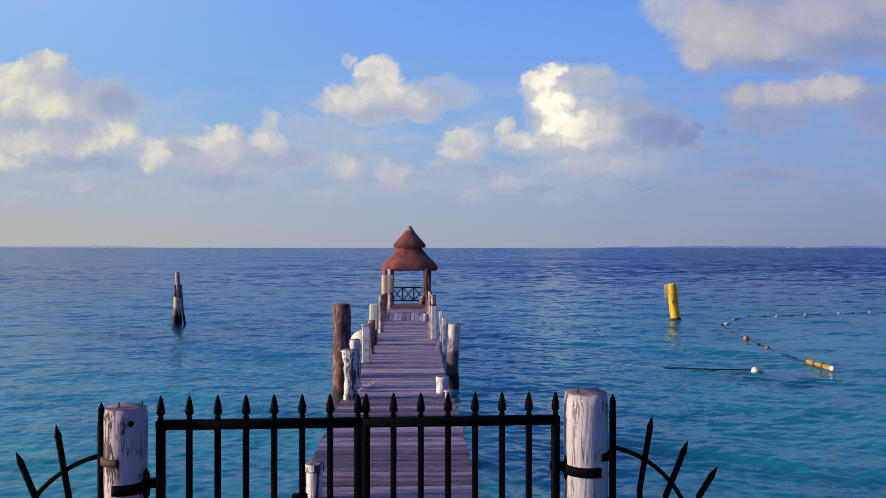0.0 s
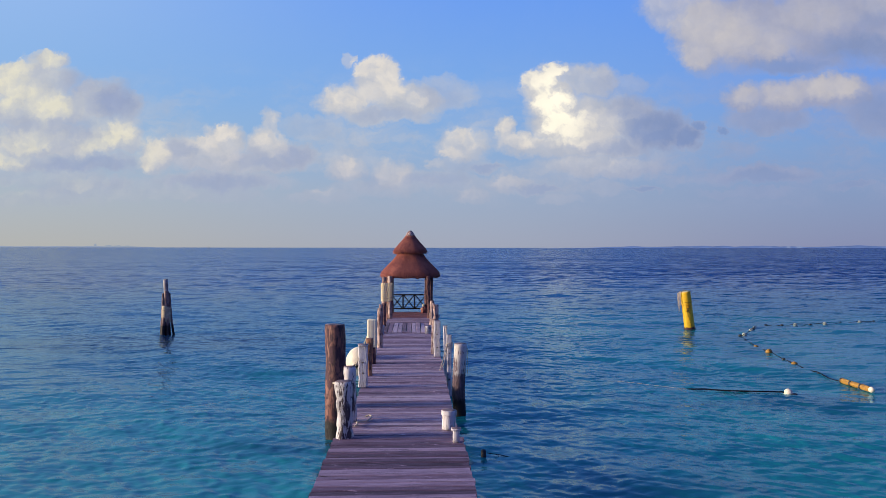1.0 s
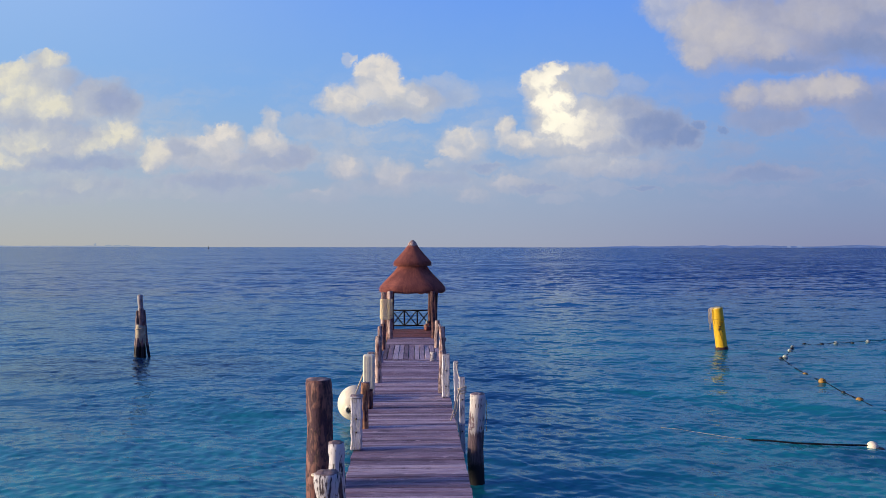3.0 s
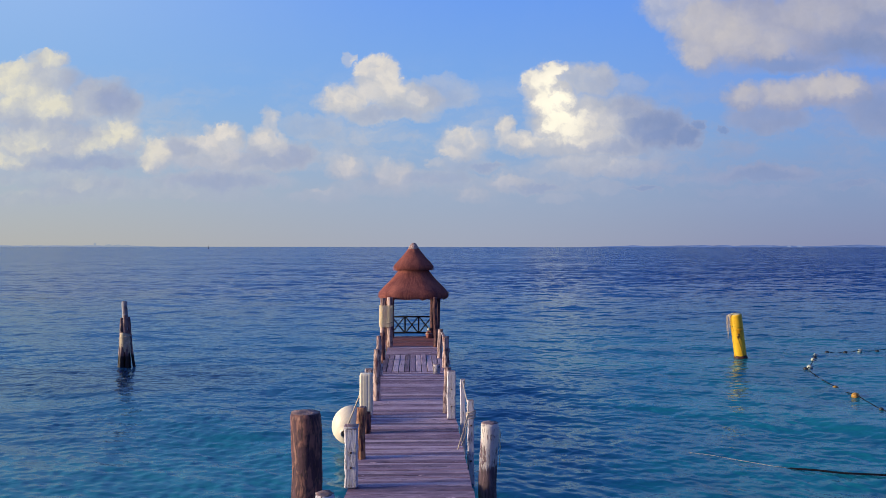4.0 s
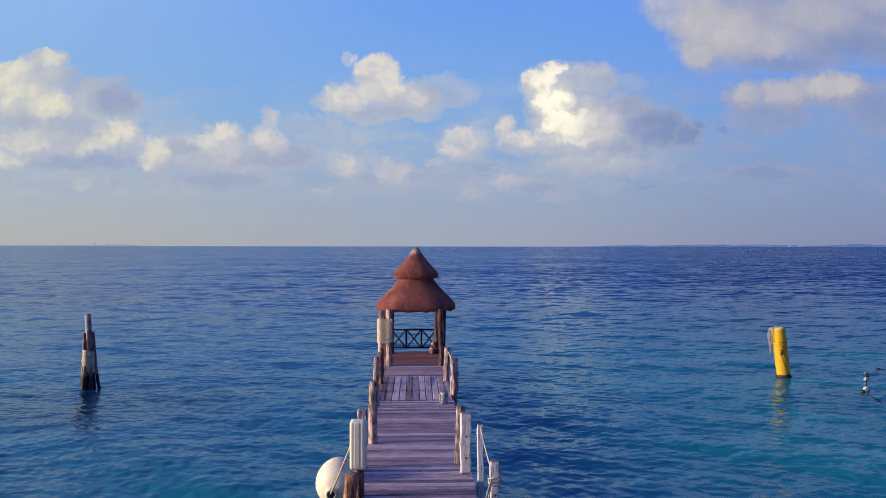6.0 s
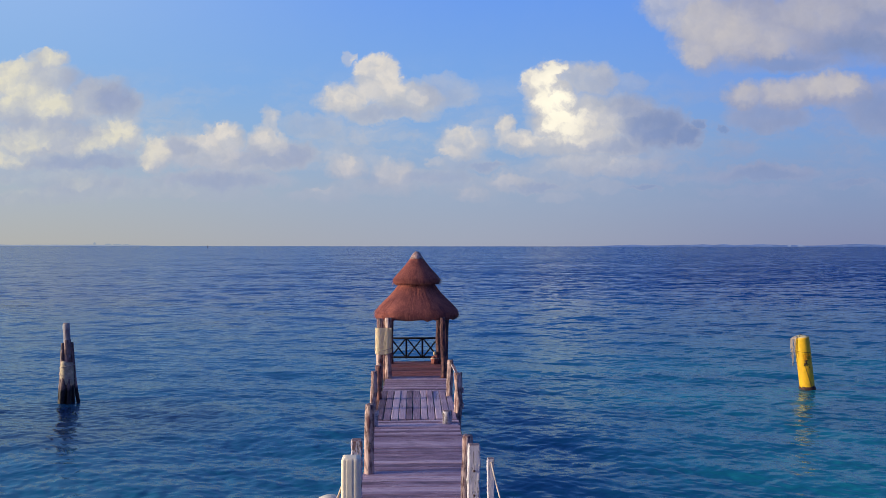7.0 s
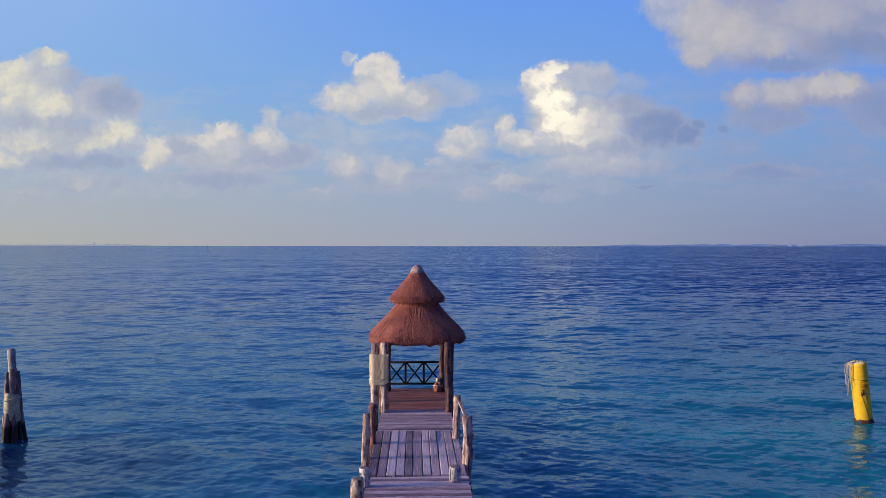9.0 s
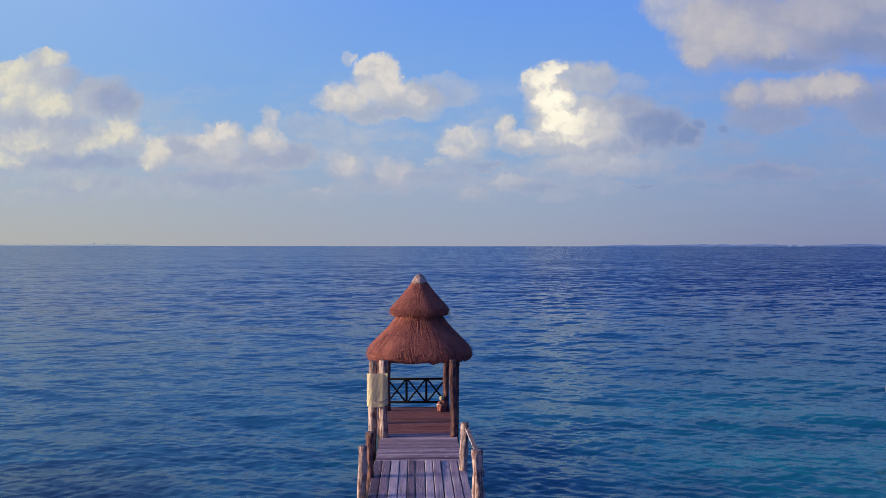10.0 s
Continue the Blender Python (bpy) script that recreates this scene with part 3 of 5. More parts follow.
def log(bm, r, z0, z1, seed, rough=0.10, sides=18, wobble=0.03, top_dip=0.012, taper=0.0, necks=()):
    """A rough trunk from z0 to z1, with necks at given heights (height, depth), knots, hollows and a worn, checked top."""
    rings = max(6, int((z1 - z0) / 0.07))
    loops = []
    for i in range(rings + 1):
        z = z0 + (z1 - z0) * i / rings
        cx = wobble * noise.noise((seed * 7.1, z * 0.9, 0.3))
        cy = wobble * noise.noise((seed * 3.3, z * 0.9, 5.3))
        loop = []
        for k in range(sides):
            a = k * math.tau / sides
            d = noise.noise((math.cos(a) * 1.3 + seed * 11, math.sin(a) * 1.3, z * 1.6)) * rough
            d += noise.noise((math.cos(a) * 4 + seed * 5, math.sin(a) * 4, z * 3.0)) * rough * 0.55
            rr = r * (1 + d) * (1 - taper * i / rings)
            for at_z, depth in necks:
                rr *= 1 - depth * math.exp(-((z - at_z + .03 * noise.noise((math.cos(a), math.sin(a), at_z))) / .06) ** 2)
            edge = 0.0
            if i == rings:
                rr *= 0.94
                edge = 0.012 * noise.noise((math.cos(a) * 2 + seed, math.sin(a) * 2, 9.0))
            loop.append(bm.verts.new((cx + rr * math.cos(a), cy + rr * math.sin(a), z + edge)))
        loops.append(loop)
    for a, b in zip(loops, loops[1:]):
        for k in range(sides):
            bm.faces.new((a[k], a[(k + 1) % sides], b[(k + 1) % sides], b[k]))
    inner = [bm.verts.new(v.co.lerp(Vector((cx, cy, z1)), 0.55) - Vector((0, 0, top_dip * (0.6 + 0.6 * noise.noise(v.co * 9))))) for v in loops[-1]]
    for k in range(sides):
        bm.faces.new((loops[-1][k], loops[-1][(k + 1) % sides], inner[(k + 1) % sides], inner[k]))
    bm.faces.new(inner)
    bm.faces.new(loops[0][::-1])
    return bm


def rod(bm, a, b, r, sides=8, square=False):
    """A straight bar from a to b."""
    a, b = Vector(a), Vector(b)
    q = (b - a).to_track_quat("Z", "Y").to_matrix().to_4x4()
    if square:
        return box(bm, 2 * r, 2 * r, (b - a).length, Matrix.Translation(a) @ q, r * 0.2)
    return lathe(bm, [(r, 0), (r, (b - a).length)], sides, Matrix.Translation(a) @ q)


# ---- sea ----
FAR_RISE = 4.0


def build_sea():
    """One sheet to the horizon, finely woven near the pier and coarser with distance."""
    ys, y = [], -46.0
    while y < 4890:
        ys.append(y)
        d = y + 24
        y += 0.06 if y < -28 else max(0.042, d * d * 0.75e-4) if d < 300 else max(9.0, 0.03 * d)
    ys.append(4890.0)
    back, y, d = [], -46.0, 0.09
    while y > -4890:
        d *= 1.25
        y = max(y - d, -4890)
        back.append(y)
    ys = np.array(back[::-1] + ys)
    mid = list(np.arange(0, 0.72, 0.003))
    while mid[-1] < 800:
        mid.append(mid[-1] + (mid[-1] - mid[-2]) * 1.13)
    cols = np.array([-c for c in mid[:0:-1]] + mid)
    reach = np.maximum(ys + 24, 14.0)
    x = cols[None, :] * reach[:, None]
    gx = (0.8 + x / (1 + np.abs(x) / 4890)).astype(np.float32)
    gy = np.repeat(ys[:, None], len(cols), 1).astype(np.float32)
    step_x, step_y = np.gradient(gx, axis=1), np.gradient(gy, axis=0)
    rng = np.random.default_rng(7)
    h = np.zeros_like(gx)
    # ripples, chop and a low swell: count, shortest, ratio to longest, steepness, spread of direction
    bands = [(64, 0.17, 3.2, 0.0140, 0.85), (34, 0.52, 3.8, 0.0105, 0.55), (14, 2.2, 3.4, 0.0135, 0.38)]
    for count, shortest, ratio, steep, spread, i in [(*b, i) for b in bands for i in range(b[0])]:
        length = shortest * ratio ** ((i + rng.random()) / count)
        turn = rng.normal(WAVE_WAY, spread)
        k = math.tau / length
        step = np.maximum(step_y * abs(math.sin(turn)), step_x * abs(math.cos(turn)))
        amp = steep / k * np.clip(1.7 - step * 4.0 / length, 0, 1)
        ph = k * (gx * math.cos(turn) + gy * math.sin(turn)) + rng.random() * math.tau
        ph += 0.8 * np.sin(k * 0.17 * (gx * math.cos(turn + 1.3) + gy * math.sin(turn + 1.3)) + rng.random() * math.tau)
        h += amp * (np.sin(ph) - 0.22 * np.cos(2 * ph))
    # the far sea stands a little higher, as the true horizon lies beyond the sheet's end
    h += FAR_RISE * ((gx / 4890.0) ** 2 + (gy / 4890.0) ** 2)
    ny, nx = gx.shape
    verts = np.stack([gx, gy, h], -1).reshape(-1, 3)
    idx = np.arange(nx * ny).reshape(ny, nx)
    faces = np.stack([idx[:-1, :-1], idx[:-1, 1:], idx[1:, 1:], idx[1:, :-1]], -1).reshape(-1, 4)
    me = bpy.data.meshes.new("water")
    me.vertices.add(len(verts))
    me.vertices.foreach_set("co", verts.astype(np.float32).ravel())
    me.loops.add(faces.size)
    me.loops.foreach_set("vertex_index", faces.ravel().astype(np.int32))
    me.polygons.add(len(faces))
    me.polygons.foreach_set("loop_start", np.arange(0, faces.size, 4, dtype=np.int32))
    me.polygons.foreach_set("loop_total", np.full(len(faces), 4, np.int32))
    me.polygons.foreach_set("use_smooth", np.ones(len(faces), bool))
    me.update(calc_edges=True)
    me.materials.append(WATER)
    tagged(new("water", me), "rippled turquoise and blue sea reaching the horizon", "sea", kind="structure")


build_sea()


# ---- distance ----
def coast(name, x0, x1, y, height, seed, label, mat):
    """A long low island with an uneven skyline."""
    bm = bmesh.new()
    steps = 90
    rows = []
    for i in range(steps + 1):
        f = i / steps
        x = x0 + (x1 - x0) * f
        ends = min(1, 8 * f, 8 * (1 - f))
        top = height * ends * (0.55 + 0.45 * noise.noise((f * 9, seed, 0)) + 0.25 * noise.noise((f * 40, seed, 2)))
        rows.append([bm.verts.new(c) for c in ((x, y, -1), (x, y + 15, max(0.5, top)), (x, y + 60, max(0.5, top)), (x, y + 80, -1))])
    for a, b in zip(rows, rows[1:]):
        for k in range(3):
            bm.faces.new((a[k], a[k + 1], b[k + 1], b[k]))
    return solid(name, bm, mat, Matrix.Translation((0, 0, FAR_RISE)), label, "island", kind="structure")


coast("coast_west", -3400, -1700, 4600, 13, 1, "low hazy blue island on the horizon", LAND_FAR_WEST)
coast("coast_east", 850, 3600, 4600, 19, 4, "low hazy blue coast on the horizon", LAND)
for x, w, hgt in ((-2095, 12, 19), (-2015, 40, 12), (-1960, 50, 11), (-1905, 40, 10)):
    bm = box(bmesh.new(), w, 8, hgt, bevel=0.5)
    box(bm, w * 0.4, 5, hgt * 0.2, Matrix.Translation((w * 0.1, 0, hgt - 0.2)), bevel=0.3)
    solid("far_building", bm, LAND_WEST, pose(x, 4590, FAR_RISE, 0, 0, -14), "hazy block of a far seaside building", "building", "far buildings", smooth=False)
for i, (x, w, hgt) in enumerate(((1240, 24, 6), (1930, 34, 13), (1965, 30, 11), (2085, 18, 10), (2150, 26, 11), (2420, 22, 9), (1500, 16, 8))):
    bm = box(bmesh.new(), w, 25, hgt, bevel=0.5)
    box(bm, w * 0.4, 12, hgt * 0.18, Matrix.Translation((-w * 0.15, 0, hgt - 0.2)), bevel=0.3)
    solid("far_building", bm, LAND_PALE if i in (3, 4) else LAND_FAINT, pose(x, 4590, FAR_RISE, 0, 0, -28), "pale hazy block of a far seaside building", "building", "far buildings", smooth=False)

marker = thing("channel_marker", Matrix.Translation((-470, 1510, 0.4)), "small dark red channel marker far out at sea", "channel marker")
part("float", lathe(bmesh.new(), [(1.2, -0.4), (1.3, 0.6), (0.5, 1.2)], 12), RUST, marker)
part("tower", lathe(bmesh.new(), [(0.55, 1.2), (0.35, 4.6), (0.5, 4.7), (0.1, 6.4)], 8), RUST, marker)


# ---- pier deck (beams; the planks come last) ----
deck = thing("pier_deck", at(0, 0, 0), "long timber pier deck of weathered grey-mauve planks", "pier deck", kind="structure")
for u in (-0.85, 0.0, 0.85):
    part("stringer", box(bmesh.new(), 0.12, 43.4, 0.2, Matrix.Translation((u, -18.0, 0.44))), BEAM_WOOD, deck)
for u in (-0.99, 0.99):
    part("edge_beam", box(bmesh.new(), 0.07, 43.2, 0.14, Matrix.Translation((u, -18.0, 0.50))), BEAM_WOOD, deck)
for k in range(14):
    v = -37.5 + k * 3.1
    part("crossbeam", box(bmesh.new(), 2.15, 0.16, 0.17, Matrix.Translation((0, v, 0.27))), BEAM_WOOD, deck)
    for u in (-0.82, 0.82):
        part("bearing_pile", log(bmesh.new(), 0.11, -1.6, 0.27, k + u, sides=10), BEAM_WOOD, deck, m=Matrix.Translation((u, v, 0)))


# ---- hut ----
def thatch_skirt(bm, rings, cu, cv, seed, sides=96, lump=0.022, tuck=0.12):
    """Rings of (half width, half depth, height, squareness) from top to eave; thick, shaggy, closed under the eave."""
    loops = []
    n = len(rings)
    for i, (hu, hv, z, sq) in enumerate(rings):
        loop = []
        for k in range(sides):
            a = k * math.tau / sides
            c, s = math.cos(a), math.sin(a)
            e = 2.0 / sq
            x = math.copysign(abs(c) ** e, c)
            y = math.copysign(abs(s) ** e, s)
            d = 1 + lump * noise.noise((x * 3 + seed, y * 3, z * 2)) + lump * 0.7 * noise.noise((x * 14, y * 14 + seed, z * 1.2))
            fringe = 0.0
            if i >= n - 3:
                fringe = 0.05 * noise.noise((x * 9 + seed, y * 9, 3.1)) + 0.035 * noise.noise((x * 26, y * 26, seed))
            loop.append(bm.verts.new((cu + hu * x * d, cv + hv * y * d, z + fringe)))
        loops.append(loop)
    for a, b in zip(loops, loops[1:]):
        for k in range(sides):
            bm.faces.new((a[k], b[k], b[(k + 1) % sides], a[(k + 1) % sides]))
    bm.faces.new(loops[0])
    bm.faces.new(loops[-1][::-1])
    return bm


def straw(bm, profile, cu, cv, count, seed):
    """Loose palm straws lying on the skirt and sticking out at its eave."""
    rng = random.Random(seed)
    for _ in range(count):
        a = rng.random() * math.tau
        f = 0.80 * rng.random() ** 0.8
        i = min(int(f * (len(profile) - 1)), len(profile) - 2)
        w = f * (len(profile) - 1) - i
        (h0, d0, z0, sq), (h1, d1, z1, _) = profile[i], profile[i + 1]
        e = 2.0 / sq
        c, s = math.cos(a), math.sin(a)
        x, y = math.copysign(abs(c) ** e, c), math.copysign(abs(s) ** e, s)
        p = Vector((cu + (h0 + (h1 - h0) * w) * x, cv + (d0 + (d1 - d0) * w) * y, z0 + (z1 - z0) * w))
        down = Vector(((h1 - h0) * x, (d1 - d0) * y, z1 - z0)).normalized()
        side = down.cross(Vector((x, y, 0.6))).normalized()
        out = side.cross(down)
        if out.dot(Vector((x, y, 0.4))) < 0:
            out = -out
        length = rng.uniform(0.12, 0.30)
        tip = p + down * length + side * rng.uniform(-0.02, 0.02) + out * rng.uniform(0.0, 0.012)
        wdt = rng.uniform(0.0018, 0.0038)
        vs = [bm.verts.new(q) for q in (p + side * wdt, p - side * wdt, tip, p + out * wdt * 0.8)]
        for tri in ((0, 1, 2), (0, 2, 3), (1, 3, 2)):
            bm.faces.new([vs[t] for t in tri])
    return bm


def thatch_sheaves(bm, profile, cu, cv, courses, each, seed):
    """Overlapping courses of hanging palm sheaves, each a thick tapered tongue with a ragged end."""
    rng = random.Random(seed)
    last = len(profile) - 1

    def spot(f, a):
        i = min(int(f * last), last - 1)
        w = f * last - i
        (h0, d0, z0, s0), (h1, d1, z1, s1) = profile[i], profile[i + 1]
        e = 2.0 / (s0 + (s1 - s0) * w)
        c, s = math.cos(a), math.sin(a)
        x, y = math.copysign(abs(c) ** e, c), math.copysign(abs(s) ** e, s)
        return Vector((cu + (h0 + (h1 - h0) * w) * x, cv + (d0 + (d1 - d0) * w) * y, z0 + (z1 - z0) * w))

    for row in range(courses):
        f0 = row / courses * 0.86
        count = int(each * (0.45 + 0.55 * (row + 1) / courses))
        for k in range(count):
            a = (k + rng.uniform(-.35, .35) + 0.5 * (row % 2)) * math.tau / count
            f = max(0.0, f0 + rng.uniform(-.05, .05))
            f1 = min(1.0, f + rng.uniform(.17, .30))
            p0, p2 = spot(f, a), spot(f1, a + rng.uniform(-.02, .02))
            p1 = spot((f + f1) / 2, a)
            side = (spot(f, a + .02) - spot(f, a - .02)).normalized()
            out = side.cross(p2 - p0).normalized()
            if out.dot(p0 - Vector((cu, cv, p0.z - .3))) < 0:
                out = -out
            w = rng.uniform(.009, .020)
            lift = rng.uniform(.001, .006)
            rings = []
            for p, ww, up in ((p0, w * .7, .0), (p1, w, lift * .6), (p2, w * rng.uniform(.5, .9), lift)):
                rings.append([bm.verts.new(q) for q in (p - side * ww + out * (up - .002), p + out * (up + .0025), p + side * ww + out * (up - .002))])
            for r0, r1 in zip(rings, rings[1:]):
                bm.faces.new((r0[0], r0[1], r1[1], r1[0]))
                bm.faces.new((r0[1], r0[2], r1[2], r1[1]))
            tip = bm.verts.new(p2 + (p2 - p1).normalized() * rng.uniform(.02, .07))
            bm.faces.new((rings[2][0], rings[2][1], tip))
            bm.faces.new((rings[2][1], rings[2][2], tip))
    return bm


HUT_V = 1.55
hut = thing("palapa_hut", at(0, 0, DECK_Z), "open hut with two-tiered brown palm-thatch roof on rough posts", "hut")
D = -DECK_Z
LOWER = [(.42, .42, 3.98, 2.1), (.62, .64, 3.74, 2.2), (.80, .86, 3.48, 2.4), (1.03, 1.11, 3.25, 2.6), (1.25, 1.35, 3.03, 2.8), (1.395, 1.505, 2.87, 3.0),
         (1.445, 1.565, 2.74, 3.0), (1.435, 1.555, 2.64, 3.0), (1.36, 1.47, 2.585, 3.0), (1.15, 1.25, 2.65, 3.0)]
UPPER = [(.07, .07, 4.84, 2.0), (.13, .13, 4.78, 2.0), (.26, .26, 4.58, 2.1), (.47, .48, 4.31, 2.2), (.685, .70, 4.08, 2.3), (.79, .81, 3.95, 2.4),
         (.815, .835, 3.86, 2.4), (.785, .805, 3.765, 2.4), (.62, .64, 3.78, 2.4)]
low_tier = part("lower_roof", thatch_skirt(bmesh.new(), LOWER, 0.03, HUT_V, 1.0), THATCH, hut, m=Matrix.Translation((0, 0, D)))
up_tier = part("upper_roof", thatch_skirt(bmesh.new(), UPPER, 0.03, HUT_V, 4.0), THATCH, hut, m=Matrix.Translation((0, 0, D)))
tagged(part("thatch_fringe", thatch_sheaves(bmesh.new(), LOWER[:8], 0.03, HUT_V, 11, 230, 13), THATCH, low_tier, smooth=False), kind="stuff")
tagged(part("thatch_fringe", thatch_sheaves(bmesh.new(), UPPER[1:8], 0.03, HUT_V, 8, 150, 17), THATCH, up_tier, smooth=False), kind="stuff")
tagged(part("loose_straw", straw(bmesh.new(), LOWER[:8], 0.03, HUT_V, 5200, 3), THATCH, low_tier, smooth=False), kind="stuff")
tagged(part("loose_straw", straw(bmesh.new(), UPPER[1:8], 0.03, HUT_V, 2600, 5), THATCH, up_tier, smooth=False), kind="stuff")
part("ridge_cap", lathe(bmesh.new(), [(.245, 4.62), (.19, 4.72), (.135, 4.81), (.05, 4.88)], 14), PALE_POST, hut, "pale bound straw tip", m=Matrix.Translation((0.03, HUT_V, D)))
for i, (u, v, r, top, low) in enumerate(((-.92, .0, .105, 2.70, .70), (.91, .05, .090, 2.70, .70), (-1.21, .12, .115, 2.66, -1.6), (1.06, 1.50, .095, 2.75, -1.6),
                                         (-1.06, 1.55, .095, 2.75, -1.6), (-.90, 3.25, .09, 2.70, .70), (.86, 3.20, .09, 2.70, .70))):
    part("post", log(bmesh.new(), r, low, top, 20 + i * 1.7, rough=0.14, wobble=0.05), BROWN_PILE if v > 1 or u > 0 else PALE_POST, hut, m=Matrix.Translation((u, v, D)))
for u in (-.95, .92):
    part("wall_plate", rod(bmesh.new(), (u, 0.2, 2.68 + D), (u, 3.3, 2.68 + D), 0.06), BEAM_WOOD, hut)
for v in (0.45, 3.0):
    part("tie_beam", rod(bmesh.new(), (-1.05, v, 2.70 + D), (1.02, v, 2.70 + D), 0.06), BEAM_WOOD, hut)
for k in range(8):
    a = k * math.tau / 8 + 0.39
    part("rafter", rod(bmesh.new(), (1.15 * math.cos(a) + .03, HUT_V + 1.25 * math.sin(a), 2.78 + D), (.03, HUT_V, 3.9 + D), 0.035), BEAM_WOOD, hut)


def railing():
    rail = thing("hut_railing", at(-0.03, 3.55, DECK_Z), "dark timber railing with three crossed panels", "railing")
    xs = (-.93, -.325, .28, .885)
    part("bottom_rail", box(bmesh.new(), 1.90, 0.06, 0.065, Matrix.Translation((0, 0, .15))), RAIL_PAINT, rail)
    part("top_rail", box(bmesh.new(), 1.90, 0.07, 0.065, Matrix.Translation((0, 0, .865))), RAIL_PAINT, rail)
    for x in xs:
        foot = 0.0 if abs(x) > .5 else .16
        part("upright", box(bmesh.new(), 0.07, 0.055, 0.90 - foot, Matrix.Translation((x, 0, foot))), RAIL_PAINT, rail)
    for a, b in zip(xs, xs[1:]):
        part("brace", rod(bmesh.new(), (a + .04, -.028, .21), (b - .04, -.028, .865), 0.024, square=True), RAIL_PAINT, rail)
        part("brace", rod(bmesh.new(), (a + .04, .028, .865), (b - .04, .028, .21), 0.024, square=True), RAIL_PAINT, rail)


railing()


def hanging_cloth():
    """A folded cream sheet wrapped round the two front posts."""
    bm = bmesh.new()
    nx, nz = 26, 22
    grid = []
    for j in range(nz + 1):
        row = []
        for i in range(nx + 1):
            x = -1.34 + 0.55 * i / nx
            z = 1.52 + 0.86 * j / nz
            z += 0.03 * math.sin(i / nx * 3.1) * (1 - j / nz) * -1.0 + 0.04 * (i / nx) * (1 - j / nz)
            y = -0.170 - 0.008 * math.sin(i * 0.35) + 0.012 * noise.noise((i * 0.4, j * 0.5, 1.0)) + 0.13 * (abs(i / nx - 0.5) * 2) ** 6
            row.append(bm.verts.new((x, y, z)))
        grid.append(row)
    for a, b in zip(grid, grid[1:]):
        for i in range(nx):
            bm.faces.new((a[i], a[i + 1], b[i + 1], b[i]))
    bmesh.ops.solidify(bm, geom=bm.faces[:], thickness=0.012)
    cloth = solid("hanging_cloth", bm, CLOTH, at(0, 0, 0), "cream cloth sheet tied round the hut's front posts", "cloth")
    part("tie", tube(bmesh.new(), [(-1.35, -.10, 1.66), (-1.1, -.19, 1.64), (-.9, -.185, 1.68), (-.78, -.10, 1.72)], 0.010), ROPE_PALE, cloth)


hanging_cloth()


def bundle():
    bag = thing("bundled_fender", at(0.70, 3.10, DECK_Z), "small faded red bundle leaning by the hut railing", "bundle")
    bm = bmesh.new()
    for dx, dy, r, hgt in ((-.05, 0, .085, .30), (.06, .02, .095, .36), (.0, -.07, .075, .22)):
        lathe(bm, [(r * .7, 0), (r, .05), (r * 1.05, hgt * .5), (r * .8, hgt * .85), (r * .3, hgt)], 14, Matrix.Translation((dx, dy, 0)))
    for v in bm.verts:
        v.co.xy += Vector((noise.noise(v.co * 8), noise.noise(v.co * 8 + Vector((5, 5, 5))))) * .035
    part("sack", bm, SACKING, bag)
    bm = lathe(bmesh.new(), [(.04, .32), (.065, .36), (.06, .42), (.03, .45)], 12)
    part("float", bm, TARP, bag, "greyish-brown float on the bundle")
    part("lashing", tube(bmesh.new(), [(-.15, -.02, .2), (-.05, -.155, .22), (.1, -.13, .2), (.15, 0, .2)], .012), ROPE_PALE, bag)


bundle()


# ---- posts beside the deck ----
def pile(name, u, v, r, top, mat, label, seed, low=-1.6, category="post", group="", rough=0.10, lean=(0, 0), wobble=0.05, taper=0.0, necks=()):
    return solid(name, log(bmesh.new(), r, low, top, seed, rough * (1.45 if group and rough < .3 else 1), wobble=wobble, taper=taper, necks=necks), mat, at(u, v, 0, 0, *lean), label, category, group)


pile("mooring_post", -1.40, -20.05, .215, 2.42, BROWN_PILE, "tall thick brown mooring pile rising from the water", 1.3, rough=0.07, category="pile")
pile("mooring_post", 1.34, -17.68, .155, 1.72, WHITE_PILE_LOW, "thick round pile with peeling white paint above bare wood", 2.3, rough=0.06, category="pile")
pile("knobbly_post", -0.96, -22.75, .155, 1.70, WHITE_PILE, "gnarled post with flaking white paint", 3.1, rough=0.34, group="deck posts", necks=((1.42, .16), (1.12, .10), (.86, .14), (.55, .10)))
pile("knobbly_post", -0.985, -21.45, .125, 1.75, WHITE_PILE, "rough post with a flaking white head", 4.7, rough=0.16, group="deck posts", necks=((1.50, .20), (1.36, .12), (1.05, .12)))
pile("timber_post", -0.90, -16.05, .092, 1.66, RED_POST, "twisted reddish-brown timber post at the deck edge", 5.9, rough=0.22, group="deck posts", wobble=0.1)
pile("timber_post", -0.90, -10.6, .098, 2.03, PALE_POST, "tall pale timber post at the deck edge", 6.2, rough=0.12, group="deck posts")
pile("timber_post", -1.13, -4.74, .085, 1.71, PALE_POST, "pale knotted timber post at the deck edge", 7.7, rough=0.26, group="deck posts")
pile("timber_post", -1.06, -3.4, .085, 1.66, BROWN_PILE, "brown knotted timber post at the deck edge", 8.4, rough=0.28, group="deck posts")
pile("timber_post", 1.10, -5.19, .10, 1.73, PALE_POST, "stout pale brown timber post at the deck edge", 9.6, rough=0.24, group="deck posts", necks=((1.30, .12), (.95, -.10)))
pile("timber_post", 0.99, -2.94, .088, 1.74, PALE_POST, "pale knotted timber post at the deck edge", 10.3, rough=0.29, group="deck posts", necks=((1.45, .14), (1.15, -.12), (.9, .12)))
